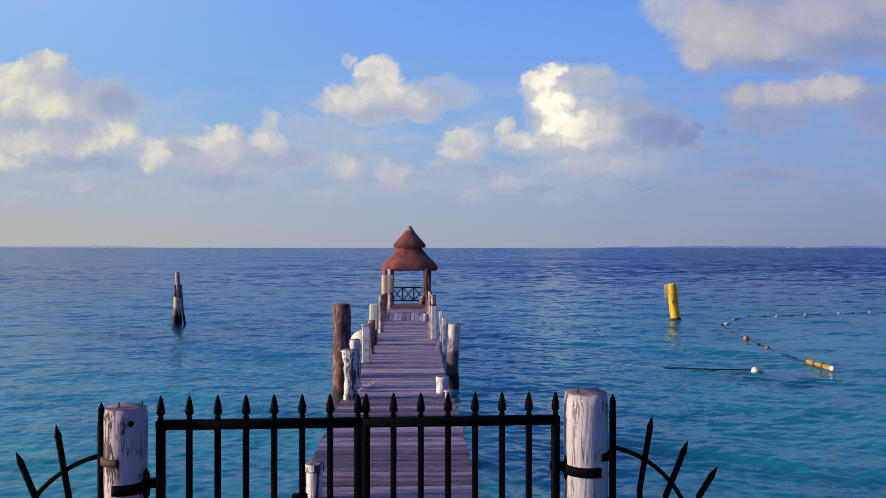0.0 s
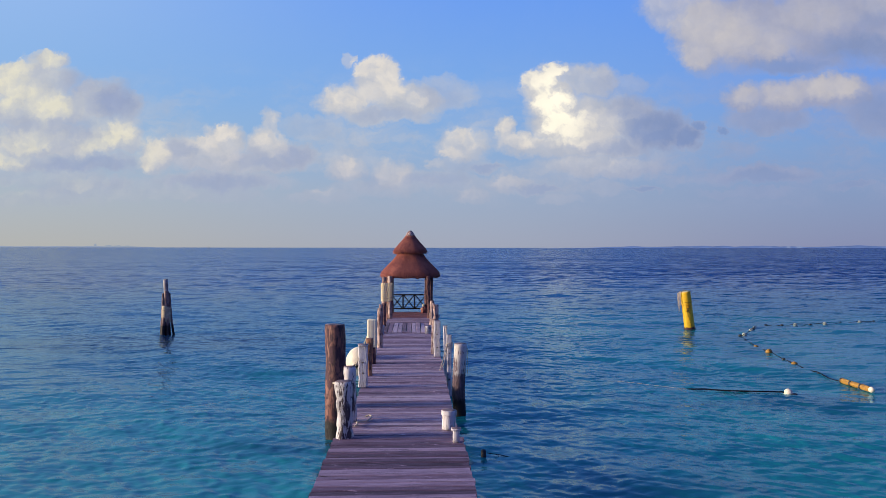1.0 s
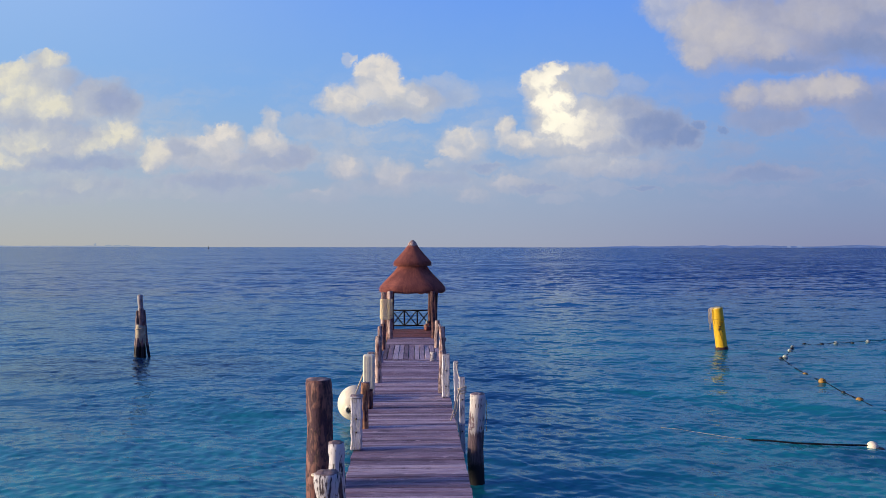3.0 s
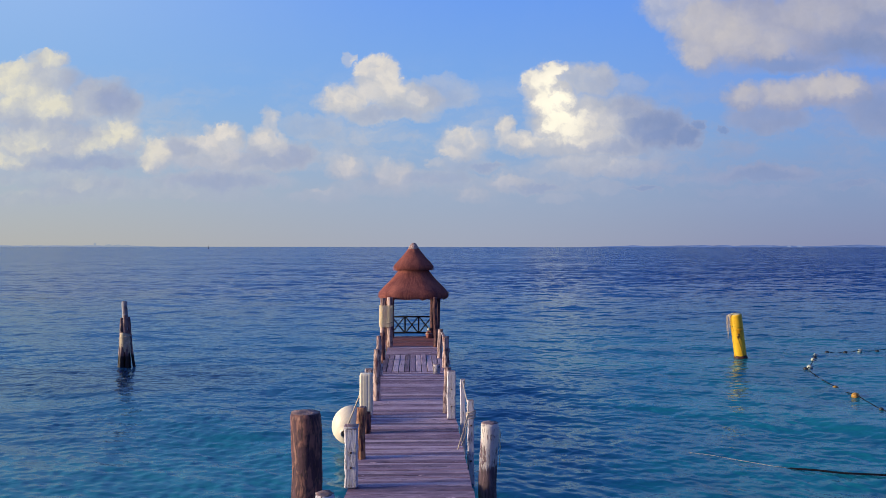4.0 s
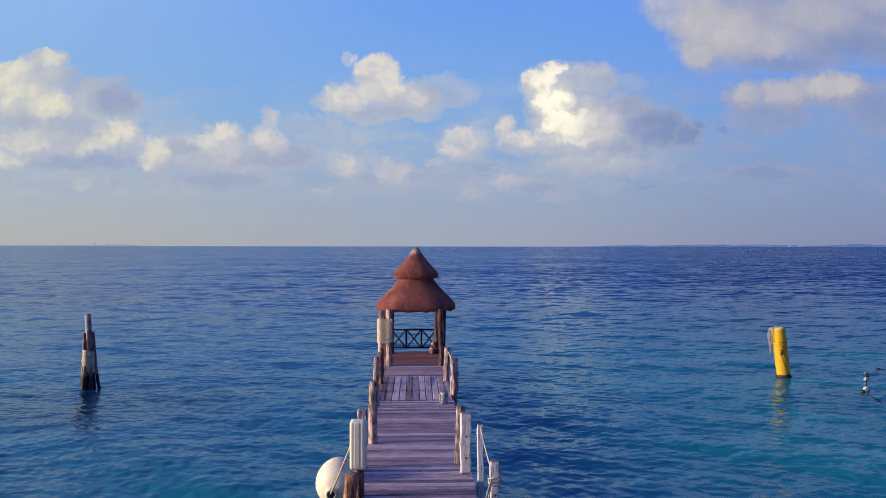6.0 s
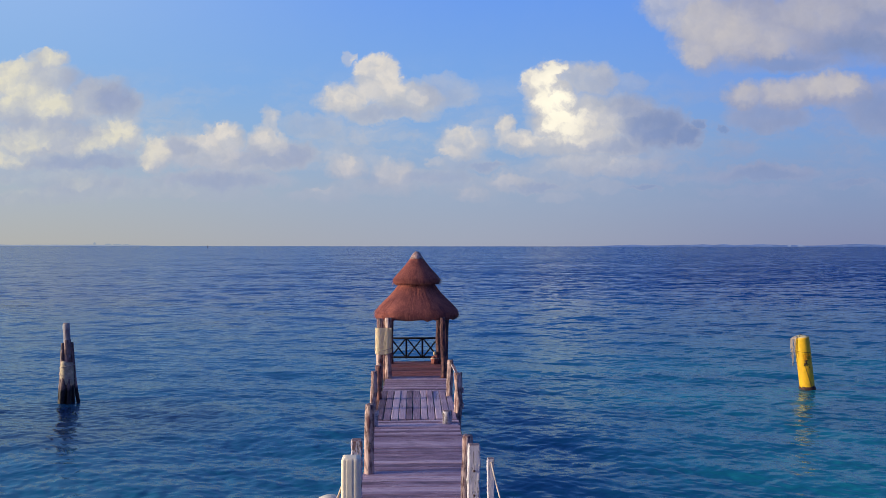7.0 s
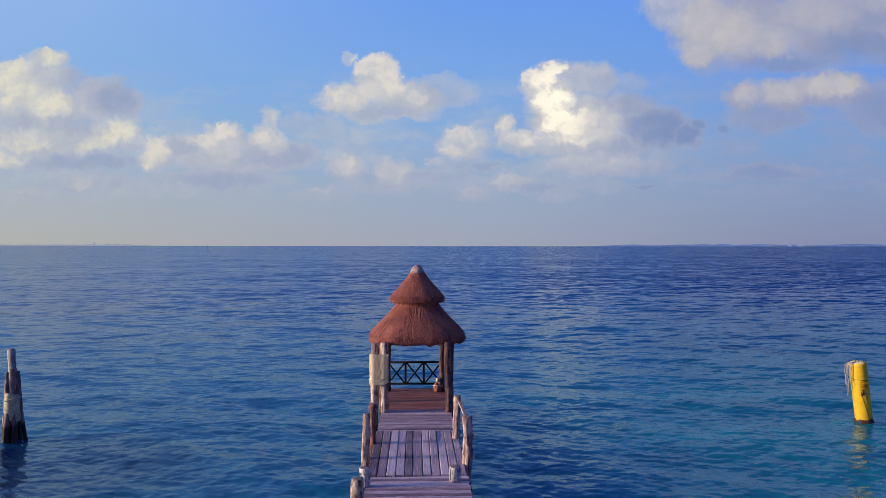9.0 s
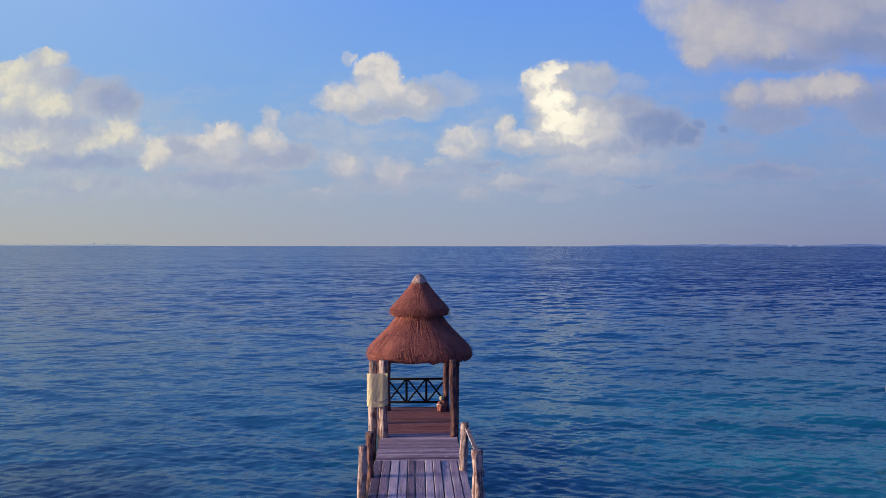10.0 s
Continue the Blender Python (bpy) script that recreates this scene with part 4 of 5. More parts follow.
pile("timber_post", 0.87, -12.15, .09, 1.80, PALE_POST, "greyish round timber post at the deck edge", 11.8, rough=0.1, group="deck posts")


def square_post(u, v, w, top, label, low=DECK_Z, mat=None, cap=False, turn=0.0, notch=()):
    """A sawn post with worn edges, here and there a notch or a cap board."""
    post = thing("square_post", at(u, v, low, turn), label, "post", "square posts")
    bm = bmesh.new()
    h = top - low
    box(bm, w, w, h, bevel=w * 0.10)
    bmesh.ops.subdivide_edges(bm, edges=[e for e in bm.edges if abs(e.verts[0].co.z - e.verts[1].co.z) > h * 0.5], cuts=14)
    for q in bm.verts:
        q.co.x *= 1 + 0.10 * noise.noise((q.co.z * 4, u, v)) + (0.26 * noise.noise((q.co.z * 7, v, u + math.copysign(3, q.co.x))) if q.co.z < h - .1 else 0)
        q.co.y *= 1 + 0.10 * noise.noise((q.co.z * 4, v, u))
        q.co.x += 0.012 * noise.noise((q.co.z * 1.5, v, 2))
    part("shaft", bm, mat or WHITE_POST, post, smooth=False)
    if cap:
        part("cap", box(bmesh.new(), w * 1.12, w * 1.12, 0.035, Matrix.Translation((0, 0, h - 0.005)), bevel=0.01), mat or WHITE_POST, post)
    for z in notch:
        part("bolt", lathe(bmesh.new(), [(.018, 0), (.018, .02), (.008, .03)], 8, Matrix.Translation((0, -w * 0.5 - 0.0, z)) @ pose(0, 0, 0, 90)), RUST, post)
    return post


square_post(-0.965, -17.85, .215, 1.70, "white-painted square post with worn edges on the deck", notch=(.35, .6), cap=True)
square_post(-1.00, -12.45, .18, 1.82, "weathered whitish square post at the deck edge", mat=FLAKED_POST)
square_post(0.945, -12.80, .20, 1.81, "white-painted square post standing on the deck", notch=(.3, .7))
square_post(1.20, -15.60, .125, 1.69, "slim white square post beside the deck", low=-0.4, notch=(.9, 1.6))
square_post(1.19, -13.20, .115, 1.69, "slim greyish square post beside the deck", low=-0.4)


def fender():
    f = thing("post_fender", at(-0.955, -14.1, DECK_Z), "grooved cream plastic fender sleeved over a timber post", "fender")
    part("post", log(bmesh.new(), .085, 0, 1.25, 12.5, rough=0.12), BROWN_PILE, f)
    bm = bmesh.new()
    sides, loops = 64, []
    for z, k in ((.48, .86), (.51, 1), (.60, 1), (.90, 1.01), (1.15, 1), (1.25, 1), (1.275, .93), (1.28, .5)):
        loop = []
        for i in range(sides):
            a = i * math.tau / sides
            c, s = math.cos(a), math.sin(a)
            m = (abs(c) ** 7 + abs(s) ** 7) ** (1 / 7)
            x, y = c / m, s / m
            g = 1 - 0.045 * (i % 8 == 3)
            loop.append(bm.verts.new((.138 * x * k * g, .138 * y * k * g, z)))
        loops.append(loop)
    for a, b in zip(loops, loops[1:]):
        for i in range(sides):
            bm.faces.new((a[i], a[(i + 1) % sides], b[(i + 1) % sides], b[i]))
    bm.faces.new(loops[0][::-1])
    bm.faces.new(loops[-1])
    part("sleeve", bm, FOAM, f, "cream grooved plastic sleeve")


fender()


def ball_buoy():
    b = thing("mooring_buoy", at(-1.39, -12.95, 0.60), "large dirty cream ball buoy tied beside the pier", "buoy")
    bm = bmesh.new()
    bmesh.ops.create_uvsphere(bm, u_segments=36, v_segments=20, radius=0.43)
    for v in bm.verts:
        v.co.z *= 1.03
        v.co.x *= 1.0 - 0.05 * v.co.z / 0.43
        v.co *= 1 + 0.012 * noise.noise(v.co * 3)
    part("ball", bm, BUOY_WHITE, b)
    eye_at = Vector((-0.10, -0.405, -0.09))
    lug = Matrix.Translation(eye_at) @ pose(0, 0, 0, 100, 0, 0)
    part("lug", lathe(bmesh.new(), [(.115, -.03), (.11, .03), (.085, .055), (.07, .05), (.06, -.01)], 18, lug), BUOY_WHITE, b)
    # a dark plug stands in for the shade inside the lug
    part("lug_hole_plug", lathe(bmesh.new(), [(.066, .0), (.064, .045)], 16, lug), FLOAT_DARK, b, "dark plug for the shaded hole of the lug")
    rope = bmesh.new()
    tube(rope, sag(eye_at + Vector((0, -.05, 0.02)), (0.33, -1.08, 1.02), 0.02), 0.017)
    part("tether", rope, ROPE_PALE, b, "pale tether rope")


ball_buoy()


def short_post(u, v, r, h, label, mat=None, lid=True, seed=1.0):
    s = thing("cut_post", at(u, v, DECK_Z), label, "post", "cut posts")
    part("stump", log(bmesh.new(), r, 0, h, seed, rough=0.12, sides=14, wobble=0.0), mat or WHITE_PILE, s)
    if lid:
        part("cap", log(bmesh.new(), r * 1.16, h - 0.07, h + 0.02, seed + 3, rough=0.08, sides=14, wobble=0.0), mat or WHITE_PILE, s)
    return s


short_post(0.90, -22.15, .125, .33, "short white-painted cut post with a wider head", WHITE_POST, seed=2.2)
short_post(-0.88, -28.9, .10, .42, "short white-painted cut post with a wider head", seed=3.4)
short_post(0.77, -6.45, .115, .30, "short whitish cut post split at the top", lid=False, seed=5.5)
short_post(-1.02, -6.75, .105, .36, "short whitish cut post with a wider head", seed=6.1)


def stool():
    s = thing("post_bracket", at(0.985, -23.1, DECK_Z), "small white-painted bracket bolted to the deck edge", "bracket")
    part("foot", box(bmesh.new(), .12, .12, .02), WHITE_POST, s)
    part("stem", box(bmesh.new(), .11, .11, .19, Matrix.Translation((0, 0, .018))), WHITE_POST, s)
    part("top", box(bmesh.new(), .17, .16, .035, Matrix.Translation((0, 0, .205))), WHITE_POST, s)


stool()

# a white board leaning between the two posts before the hut
lean_board = box(bmesh.new(), .09, .035, 2.25, bevel=.008)
solid("leaning_board", lean_board, FLAKED_POST, PIER @ look((1.17, -5.2, 1.52), (1.06, -2.95, 1.62)) @ pose(0, 0, 0, 180, 0, 0),
      "pale board fixed between two deck posts", "board", smooth=False)
for v, z in ((-5.05, 1.18), (-5.15, .78)):
    solid("cleat_block", box(bmesh.new(), .07, .10, .14, bevel=.012), WHITE_POST, at(1.235, v, z), "small white block nailed to a post", "block", "post blocks", smooth=False)


# ---- ropes ----
def awash(points):
    """The way of a float line: up at each float, awash between."""
    out = []
    for a, b in zip(points, points[1:]):
        out += [a] + [tuple(Vector(a).lerp(Vector(b), f) - Vector((0, 0, d))) for f, d in ((.2, .03), (.5, .055), (.8, .03))]
    return out + [points[-1]]


def cord(name, points, r, mat, label, m=None):
    return solid(name, tube(bmesh.new(), points, r), mat, m or PIER, label, "rope")


knot = thing("rope_coil", at(1.20, -15.60, 1.42), "frayed pale rope knotted round a slim white post", "rope")
bm = bmesh.new()
for j in range(3):
    loop = [(0.088 * math.cos(a) * (1 + .06 * j), 0.088 * math.sin(a) * (1 + .06 * j), 0.045 * j - .05 + .03 * math.sin(a + j)) for a in np.linspace(0, math.tau, 15)]
    tube(bm, loop, .011)
part("turns", bm, ROPE_PALE, knot)
bm = bmesh.new()
tube(bm, [(-.06, -.09, .02), (-.12, -.14, -.15), (-.16, -.10, -.35), (-.22, -.05, -.55), (-.26, -.06, -.69)], .013)
tube(bm, [(-.05, -.09, .0), (-.10, -.15, -.2), (-.12, -.14, -.42), (-.19, -.10, -.60)], .011)
part("tail", bm, ROPE_PALE, knot)
part("strand", tube(bmesh.new(), sag((-.02, -.05, .06), (-.01, 2.36, .22), .05), .014), ROPE_PALE, knot)

cord("deck_rope", [(-.84, -22.05, .74), (-.80, -21.85, .725), (-.83, -21.72, .735), (-.74, -21.60, .725), (-.66, -21.62, .73), (-.58, -21.42, .74), (-.57, -21.25, .75), (-.63, -21.15, .745), (-.69, -21.20, .73)], .016, ROPE_PALE,
     "short end of pale rope lying on the deck")
cord("mooring_line", sag((-1.05, -21.45, 1.60), (-6.3, -17.1, 0.02), .12, 20), .0015, ROPE_TAN, "thin tan line running from a post to the water")
bm = tube(bmesh.new(), [(-1.16, -22.75, 1.66), (-.97, -22.92, 1.665), (-.79, -22.75, 1.68), (-.97, -22.57, 1.67), (-1.16, -22.75, 1.665)], .014)
solid("rope_ring", bm, ROPE_PALE, PIER, "turn of pale rope round a gnarled post", "rope")

# rag hanging on the white pile
bm = bmesh.new()
grid = [[bm.verts.new((.195 + .03 * noise.noise((i, j * .6, 3)), -.05 + .12 * i / 5, 1.60 - .62 * j / 8)) for i in range(6)] for j in range(9)]
for a, b in zip(grid, grid[1:]):
    for i in range(5):
        bm.faces.new((a[i], a[i + 1], b[i + 1], b[i]))
bmesh.ops.solidify(bm, geom=bm.faces[:], thickness=.012)
solid("hanging_rag", bm, CLOTH, at(1.35, -17.68, 0), "torn pale rag hanging on the white pile", "rag")


# ---- gate ----
GATE = at(0.0, -33.88, 0.008, 1.7)


def spear(bm, x, z):
    lathe(bm, [(.010, z), (.018, z + .012), (.012, z + .024), (.024, z + .040), (.021, z + .075), (.010, z + .122), (.001, z + .142)], 8, Matrix.Translation((x, 0, 0)))


def gate_leaf(x0, x1, label, free):
    g = thing("gate_leaf", GATE @ Matrix.Translation((0, 0, DECK_Z)), label, "gate", "gate leaves")
    top = 2.748 - DECK_Z
    for x in (x0, x1):
        part("stile", box(bmesh.new(), .044, .044, top - .05, Matrix.Translation((x, 0, .06)), .004), IRON, g)
    part("top_rail", box(bmesh.new(), x1 - x0 + .046, .048, .052, Matrix.Translation(((x0 + x1) / 2, 0, top - .026)), .004), IRON, g)
    for z in (.12, 1.0):
        part("cross_rail", box(bmesh.new(), x1 - x0 - .048, .04, .045, Matrix.Translation(((x0 + x1) / 2, 0, z)), .004), IRON, g)
    for k in range(8):
        x = x0 + (x1 - x0) * k / 7
        if 0 < k < 7:
            part("picket", box(bmesh.new(), .034, .022, top - .135, Matrix.Translation((x, 0, .12)), .003), IRON, g)
        tip = bmesh.new()
        spear(tip, x, top + .024)
        part("spearhead", tip, IRON, g)
    if free is not None:
        part("latch", box(bmesh.new(), .085, .05, .16, Matrix.Translation((free, -.03, 1.50)), .006), IRON, g)


gate_leaf(-1.075, 0.010, "closed black iron gate leaf with spear-tipped pickets and a latch", -.31)
gate_leaf(0.056, 1.135, "closed black iron gate leaf with spear-tipped pickets", None)

def strap(bm, r, z0, z1, a0, a1, thick=.009, steps=16):
    """A flat iron strip bent round a post between two angles in degrees."""
    loops = []
    for i in range(steps + 1):
        a = radians(a0 + (a1 - a0) * i / steps)
        c, s = math.cos(a), math.sin(a)
        loops.append([bm.verts.new((rr * c, rr * s, z)) for rr, z in ((r - .03, z0), (r + thick, z0), (r + thick, z1), (r - .03, z1))])
    for a, b in zip(loops, loops[1:]):
        for k in range(4):
            bm.faces.new((a[k], b[k], b[(k + 1) % 4], a[(k + 1) % 4]))
    bm.faces.new(loops[0])
    bm.faces.new(loops[-1][::-1])
    return bm


for side, u, top, mat, label in ((-1, -1.272, 2.845, GATE_FLAKED, "round gatepost with badly flaking pinkish-white paint"), (1, 1.325, 2.90, GATE_PAINT, "round gatepost with cracked white paint")):
    p = thing("gatepost", GATE @ Matrix.Translation((u, .03, 0)), label, "gatepost", "gateposts")
    part("shaft", log(bmesh.new(), .126 if side > 0 else .116, -1.6, top, 30 + side, rough=.05, sides=22, wobble=.02), mat, p)
    for k, (dx, dy) in enumerate(((-.05, .02), (.07, .04))):
        part("nail", rod(bmesh.new(), (dx, dy, top - .03), (dx + .004, dy, top + .022), .005, 6), RUST, p)
    if side < 0:
        part("wedge", box(bmesh.new(), .028, .02, .028, Matrix.Translation((.052, -.112, 2.765)) @ pose(0, 0, 0, 0, 45, 0), .004), IRON, p, "dark iron wedge driven into the post")
    # a strap round the front towards the gate, and a rusty bracket on the water side
    z, a0, a1 = (2.468, -185, -70) if side > 0 else (2.415, -105, 8)
    part("hinge_strap", strap(bmesh.new(), .136 if side > 0 else .126, z - .028, z + .028, a0, a1), IRON, p)
    part("hinge_arm", box(bmesh.new(), .10, .035, .05, Matrix.Translation((-side * .165, 0, z - .02)), .004), IRON, p)
    part("hinge_plate", lathe(bmesh.new(), [(.002, -.095), (.020, -.06), (.024, .0), (.018, .06), (.002, .09)], 8, Matrix.Translation((-side * .120, -.035, z + .01))), IRON, p)
    zb, a0, a1 = (2.55, -66, -5) if side > 0 else (2.562, -165, -92)
    part("bracket", strap(bmesh.new(), .136 if side > 0 else .123, zb - .020, zb + .020, a0, a1), IRON if side > 0 else RUST, p)


def fan(side, x, top):
    """Iron spikes fanned out over the water to stop climbers."""
    f = thing("spiked_fan", GATE @ Matrix.Translation((0, 0, 1.6)), "black iron fan of spikes beside the gatepost", "fence", "spiked fans")
    z0 = -1.6
    up = bmesh.new()
    box(up, .034, .03, top - 1.55 - .10, Matrix.Translation((x, 0, -.05)), .003)
    lathe(up, [(.018, top + z0 - .10), (.020, top + z0 - .04), (.001, top + z0 + .005)], 6, Matrix.Translation((x, 0, 0)))
    part("upright", up, IRON, f)
    cx, cz, r = x - side * .13, 1.99, .61
    arc = [(cx + side * r * math.sin(a), 0, cz + z0 + r * math.cos(a)) for a in np.linspace(.22, 2.2, 18)]
    part("hoop", tube(bmesh.new(), arc, .014), IRON, f)
    drop, out = (-.016, 0) if side > 0 else (-.018, .012)
    for du, tip_z, a, bend in ((.225, 2.745, .17, .39), (.43, 2.60, .39, .31), (.60, 2.45, .57, .17), (.72, 2.22, .85, .12), (.78, 1.95, 1.2, .10)):
        sp = bmesh.new()
        d = Vector((side * math.sin(a), 0, math.cos(a)))
        a1 = Vector((x + side * (du + out), 0, tip_z + z0 + drop))
        elbow = a1 - d * bend
        rod(sp, elbow, a1 - d * .03, .0135, square=True)
        rod(sp, elbow - Vector((0, 0, max(.1, elbow.z + .25))), elbow + Vector((0, 0, .012)), .0135, square=True)
        q = d.to_track_quat("Z", "Y").to_matrix().to_4x4()
        lathe(sp, [(.015, -.06), (.019, -.03), (.001, .035)], 6, Matrix.Translation(a1) @ q)
        part("spike", sp, IRON, f)


fan(-1, -1.395, 2.875)
fan(1, 1.468, 2.89)


# ---- out on the water ----
def tripod_stump():
    s = thing("broken_pile", Matrix.Translation((-11.34, -0.35, 0)), "broken weathered pile lashed with greyish wrapping, in the water", "pile")
    core = log(bmesh.new(), .138, -1.5, 2.00, 41, rough=.16, wobble=.08, taper=.22)
    part("core", core, STUMP_WOOD, s)
    # a pale slab goes on above the broken core
    slab = bmesh.new()
    box(slab, .20, .13, 1.22, Matrix.Translation((-.015, .0, 1.34)), bevel=.035)
    bmesh.ops.subdivide_edges(slab, edges=[e for e in slab.edges if abs(e.verts[0].co.z - e.verts[1].co.z) > .6], cuts=10)
    for v in slab.verts:
        v.co.x += .03 * noise.noise((v.co.z * 2.3, 1.0, math.copysign(1, v.co.x))) - .022 * (v.co.z - 1.34)
        v.co.y += .02 * noise.noise((v.co.z * 2.1, 4.0, math.copysign(1, v.co.y)))
    part("slab", slab, GREY_SLAB, s, "pale sun-bleached upper slab")
    for i, (x0, y0, x1, y1, z1, r) in enumerate(((-.21, -.12, -.11, -.05, 1.90, .080), (.30, .08, .085, .04, 1.92, .060), (-.08, -.26, -.02, -.12, 1.20, .105), (.11, -.20, .06, -.09, 1.1, .065), (.05, .26, .03, .1, 1.5, .09))):
        low, high = Vector((x0, y0, 0)), Vector((x1, y1, z1))
        foot = low - (high - low) * .45
        bm = log(bmesh.new(), r, 0, (high - foot).length, 43 + i, rough=.22, wobble=.05, taper=.25)
        q = (high - foot).to_track_quat("Z", "Y").to_matrix().to_4x4()
        part("prop", bm, STUMP_WOOD, s, m=Matrix.Translation(foot) @ q)
    bm = bmesh.new()
    lathe(bm, [(.21, .56), (.24, .60), (.236, .72), (.246, .80), (.226, .88), (.236, .96), (.222, 1.09), (.214, 1.20), (.195, 1.28), (.15, 1.29)], 26, Matrix.Translation((-.015, -.02, 0)))
    for v in bm.verts:
        v.co.xy *= .90 + .10 * noise.noise((v.co.x * 6, v.co.y * 6, v.co.z * 7))
        v.co.z += .05 * noise.noise((v.co.x * 4, v.co.y * 4, 2.0)) - .10 * v.co.x
    wrap = part("wrapping", bm, TARP, s, "greyish canvas wrapping")
    for z, tip in ((.84, .10), (1.15, -.05)):
        ring = [(.226 * math.cos(a) - .015, .226 * math.sin(a) - .02, z - tip * math.cos(a)) for a in np.linspace(0, math.tau, 25)]
        part("lashing", tube(bmesh.new(), ring, .013, 5), ROPE_PALE, wrap)


tripod_stump()


def spar_buoy():
    b = thing("spar_buoy", Matrix.Translation((13.86, 1.90, 0)) @ pose(0, 0, 0, 4, -8.5, 0) @ Matrix.Translation((0, 0, -.36)), "leaning yellow cylinder buoy with a rope, afloat", "buoy")
    body = bmesh.new()
    rings = [(.22, -.50), (.25, -.42)] + [(.25, -.3 + .09 * k) for k in range(29)] + [(.243, 2.255), (.222, 2.262)]
    lathe(body, rings, 48)
    for v in body.verts:
        a, z = math.atan2(v.co.y, v.co.x), v.co.z
        # a flattened flap and a dent below it on the shore side
        d = math.hypot((a + 1.50) / .62, (z - 1.50) / .26)
        v.co.xy *= 1 + .018 * noise.noise((v.co.x * 4, v.co.y * 4, z * 1.6)) - (.12 * (1 - d * d) if d < 1 else 0)
    part("body", body, YELLOW, b)
    part("lid", lathe(bmesh.new(), [(.226, 2.258), (.222, 2.272), (.10, 2.276), (.004, 2.274)], 32), LID_YELLOW, b, "pale lid")
    flap = bmesh.new()
    grid = [[flap.verts.new(((.258 + .010 * math.sin(i * .9)) * math.cos(a), (.258 + .010 * math.sin(i * .9)) * math.sin(a), 1.47 + .05 * j + (.05 if i in (0, 6) and j == 0 else 0)))
             for i, a in enumerate(np.linspace(-2.05, -1.05, 7))] for j in range(5)]
    for r0, r1 in zip(grid, grid[1:]):
        for i in range(6):
            flap.faces.new((r0[i], r0[i + 1], r1[i + 1], r1[i]))
    bmesh.ops.solidify(flap, geom=flap.faces[:], thickness=.010)
    part("flap", flap, YELLOW, b, "torn flap of yellow plastic")
    weed = lathe(bmesh.new(), [(.252, .16), (.275, .22), (.288, .30), (.276, .40), (.260, .46), (.250, .50)], 36)
    for v in weed.verts:
        v.co.xy *= 1 + .10 * noise.noise((v.co.x * 9, v.co.y * 9, v.co.z * 6))
        v.co.z += .09 * noise.noise((v.co.x * 7, v.co.y * 7, 1.0)) * (v.co.z > .35)
    part("weed_band", weed, WEED, b, "dark weed at the waterline")
    # rust marks, built as thin raised strips
    stain = bmesh.new()
    for x0, z0, x1, z1, r in ((-.09, 1.44, .03, 1.47, .020), (-.03, 1.47, -.08, 1.30, .018), (-.06, 1.36, .04, 1.30, .014), (-.05, 1.30, .06, 1.18, .012), (-.10, 1.38, -.13, 1.28, .012)):
        tube(stain, [(x0, -.232, z0), ((x0 + x1) / 2 + .01, -.238, (z0 + z1) / 2), (x1, -.246, z1)], r, 6)
    part("rust_marks", stain, RUST, b, "raised rust marks")
    seam = [(-.10 + .15 * f, -math.sqrt(.2535 ** 2 - (-.10 + .15 * f) ** 2), 1.30 - .85 * f) for f in np.linspace(0, 1, 9)]
    part("seam", tube(bmesh.new(), seam, .006, 5), RUST, b)
    part("strap", tube(bmesh.new(), [(.252 * math.cos(a), .252 * math.sin(a), 1.74 - .05 * math.cos(a)) for a in np.linspace(0, math.tau, 33)], .007, 5), RUST, b)
    bm = bmesh.new()
    rng = random.Random(8)
    for k in range(9):
        a = 2.95 + .085 * k
        top = Vector((.24 * math.cos(a), .24 * math.sin(a), 2.27))
        out = Vector((math.cos(a), math.sin(a), 0))
        drop = rng.uniform(.35, 1.0)
        hang = Vector((-.19, 0, -1)).normalized()
        pts = [top - out * .10 + Vector((0, 0, .01)), top + Vector((0, 0, .02)), top + out * rng.uniform(.07, .12) - Vector((0, 0, .04))]
        for f in (.35, .7, 1.0):
            pts.append(pts[2] - out * .05 * f + hang * drop * f + Vector((rng.uniform(-.02, .02), rng.uniform(-.02, .02), 0)))
        tube(bm, pts, rng.uniform(.007, .012), 5)
    part("rope", bm, ROPE_PALE, b, "pale frayed rope")
    eye = [(.05 * math.cos(a) - .02, .0, 2.30 + .05 * math.sin(a)) for a in np.linspace(0, math.tau, 13)]
    part("lifting_eye", tube(bmesh.new(), eye, .010, 6), RUST, b)


spar_buoy()


def line_float(x, y, r, mat, label, squash=0.8):
    f = bmesh.new()
    lathe(f, [(r * .25, -r * 1.15), (r * .75, -r * .85), (r, -r * .25), (r, r * .25), (r * .75, r * .85), (r * .25, r * 1.15)], 12,
          Matrix.Translation((0, 0, r * .25)) @ pose(0, 0, 0, 0, 90, 30))
    return solid("line_float", f, mat, Matrix.Translation((x, y, -.015)), label, "float", "swim-line floats")


YELLOW_F = ((13.71, -9.78, .112), (14.24, -6.46, .112), (14.30, -5.1, .090))
PALE_F = ((15.58, -.64, .10), (17.39, 2.65, .09), (16.66, 1.31, .092), (20.1, 4.06, .095), (21.94, 4.64, .095), (24.2, 5.4, .10), (26.4, 6.2, .10))
DARK_F = ((15.2, -1.09, .083), (17.05, 2.0, .075), (18.32, 3.49, .090), (19.13, 3.48, .090), (20.87, 4.05, .075), (23.0, 5.1, .075), (25.2, 5.8, .075), (13.95, -8.4, .060), (13.6, -11.7, .068))
for x, y, r in YELLOW_F:
    line_float(x, y, r, ORANGE, "weathered yellow-orange float on a swim line")
for x, y, r in PALE_F:
    line_float(x, y, r, FLOAT_WHITE, "pale greenish-white float on a swim line")
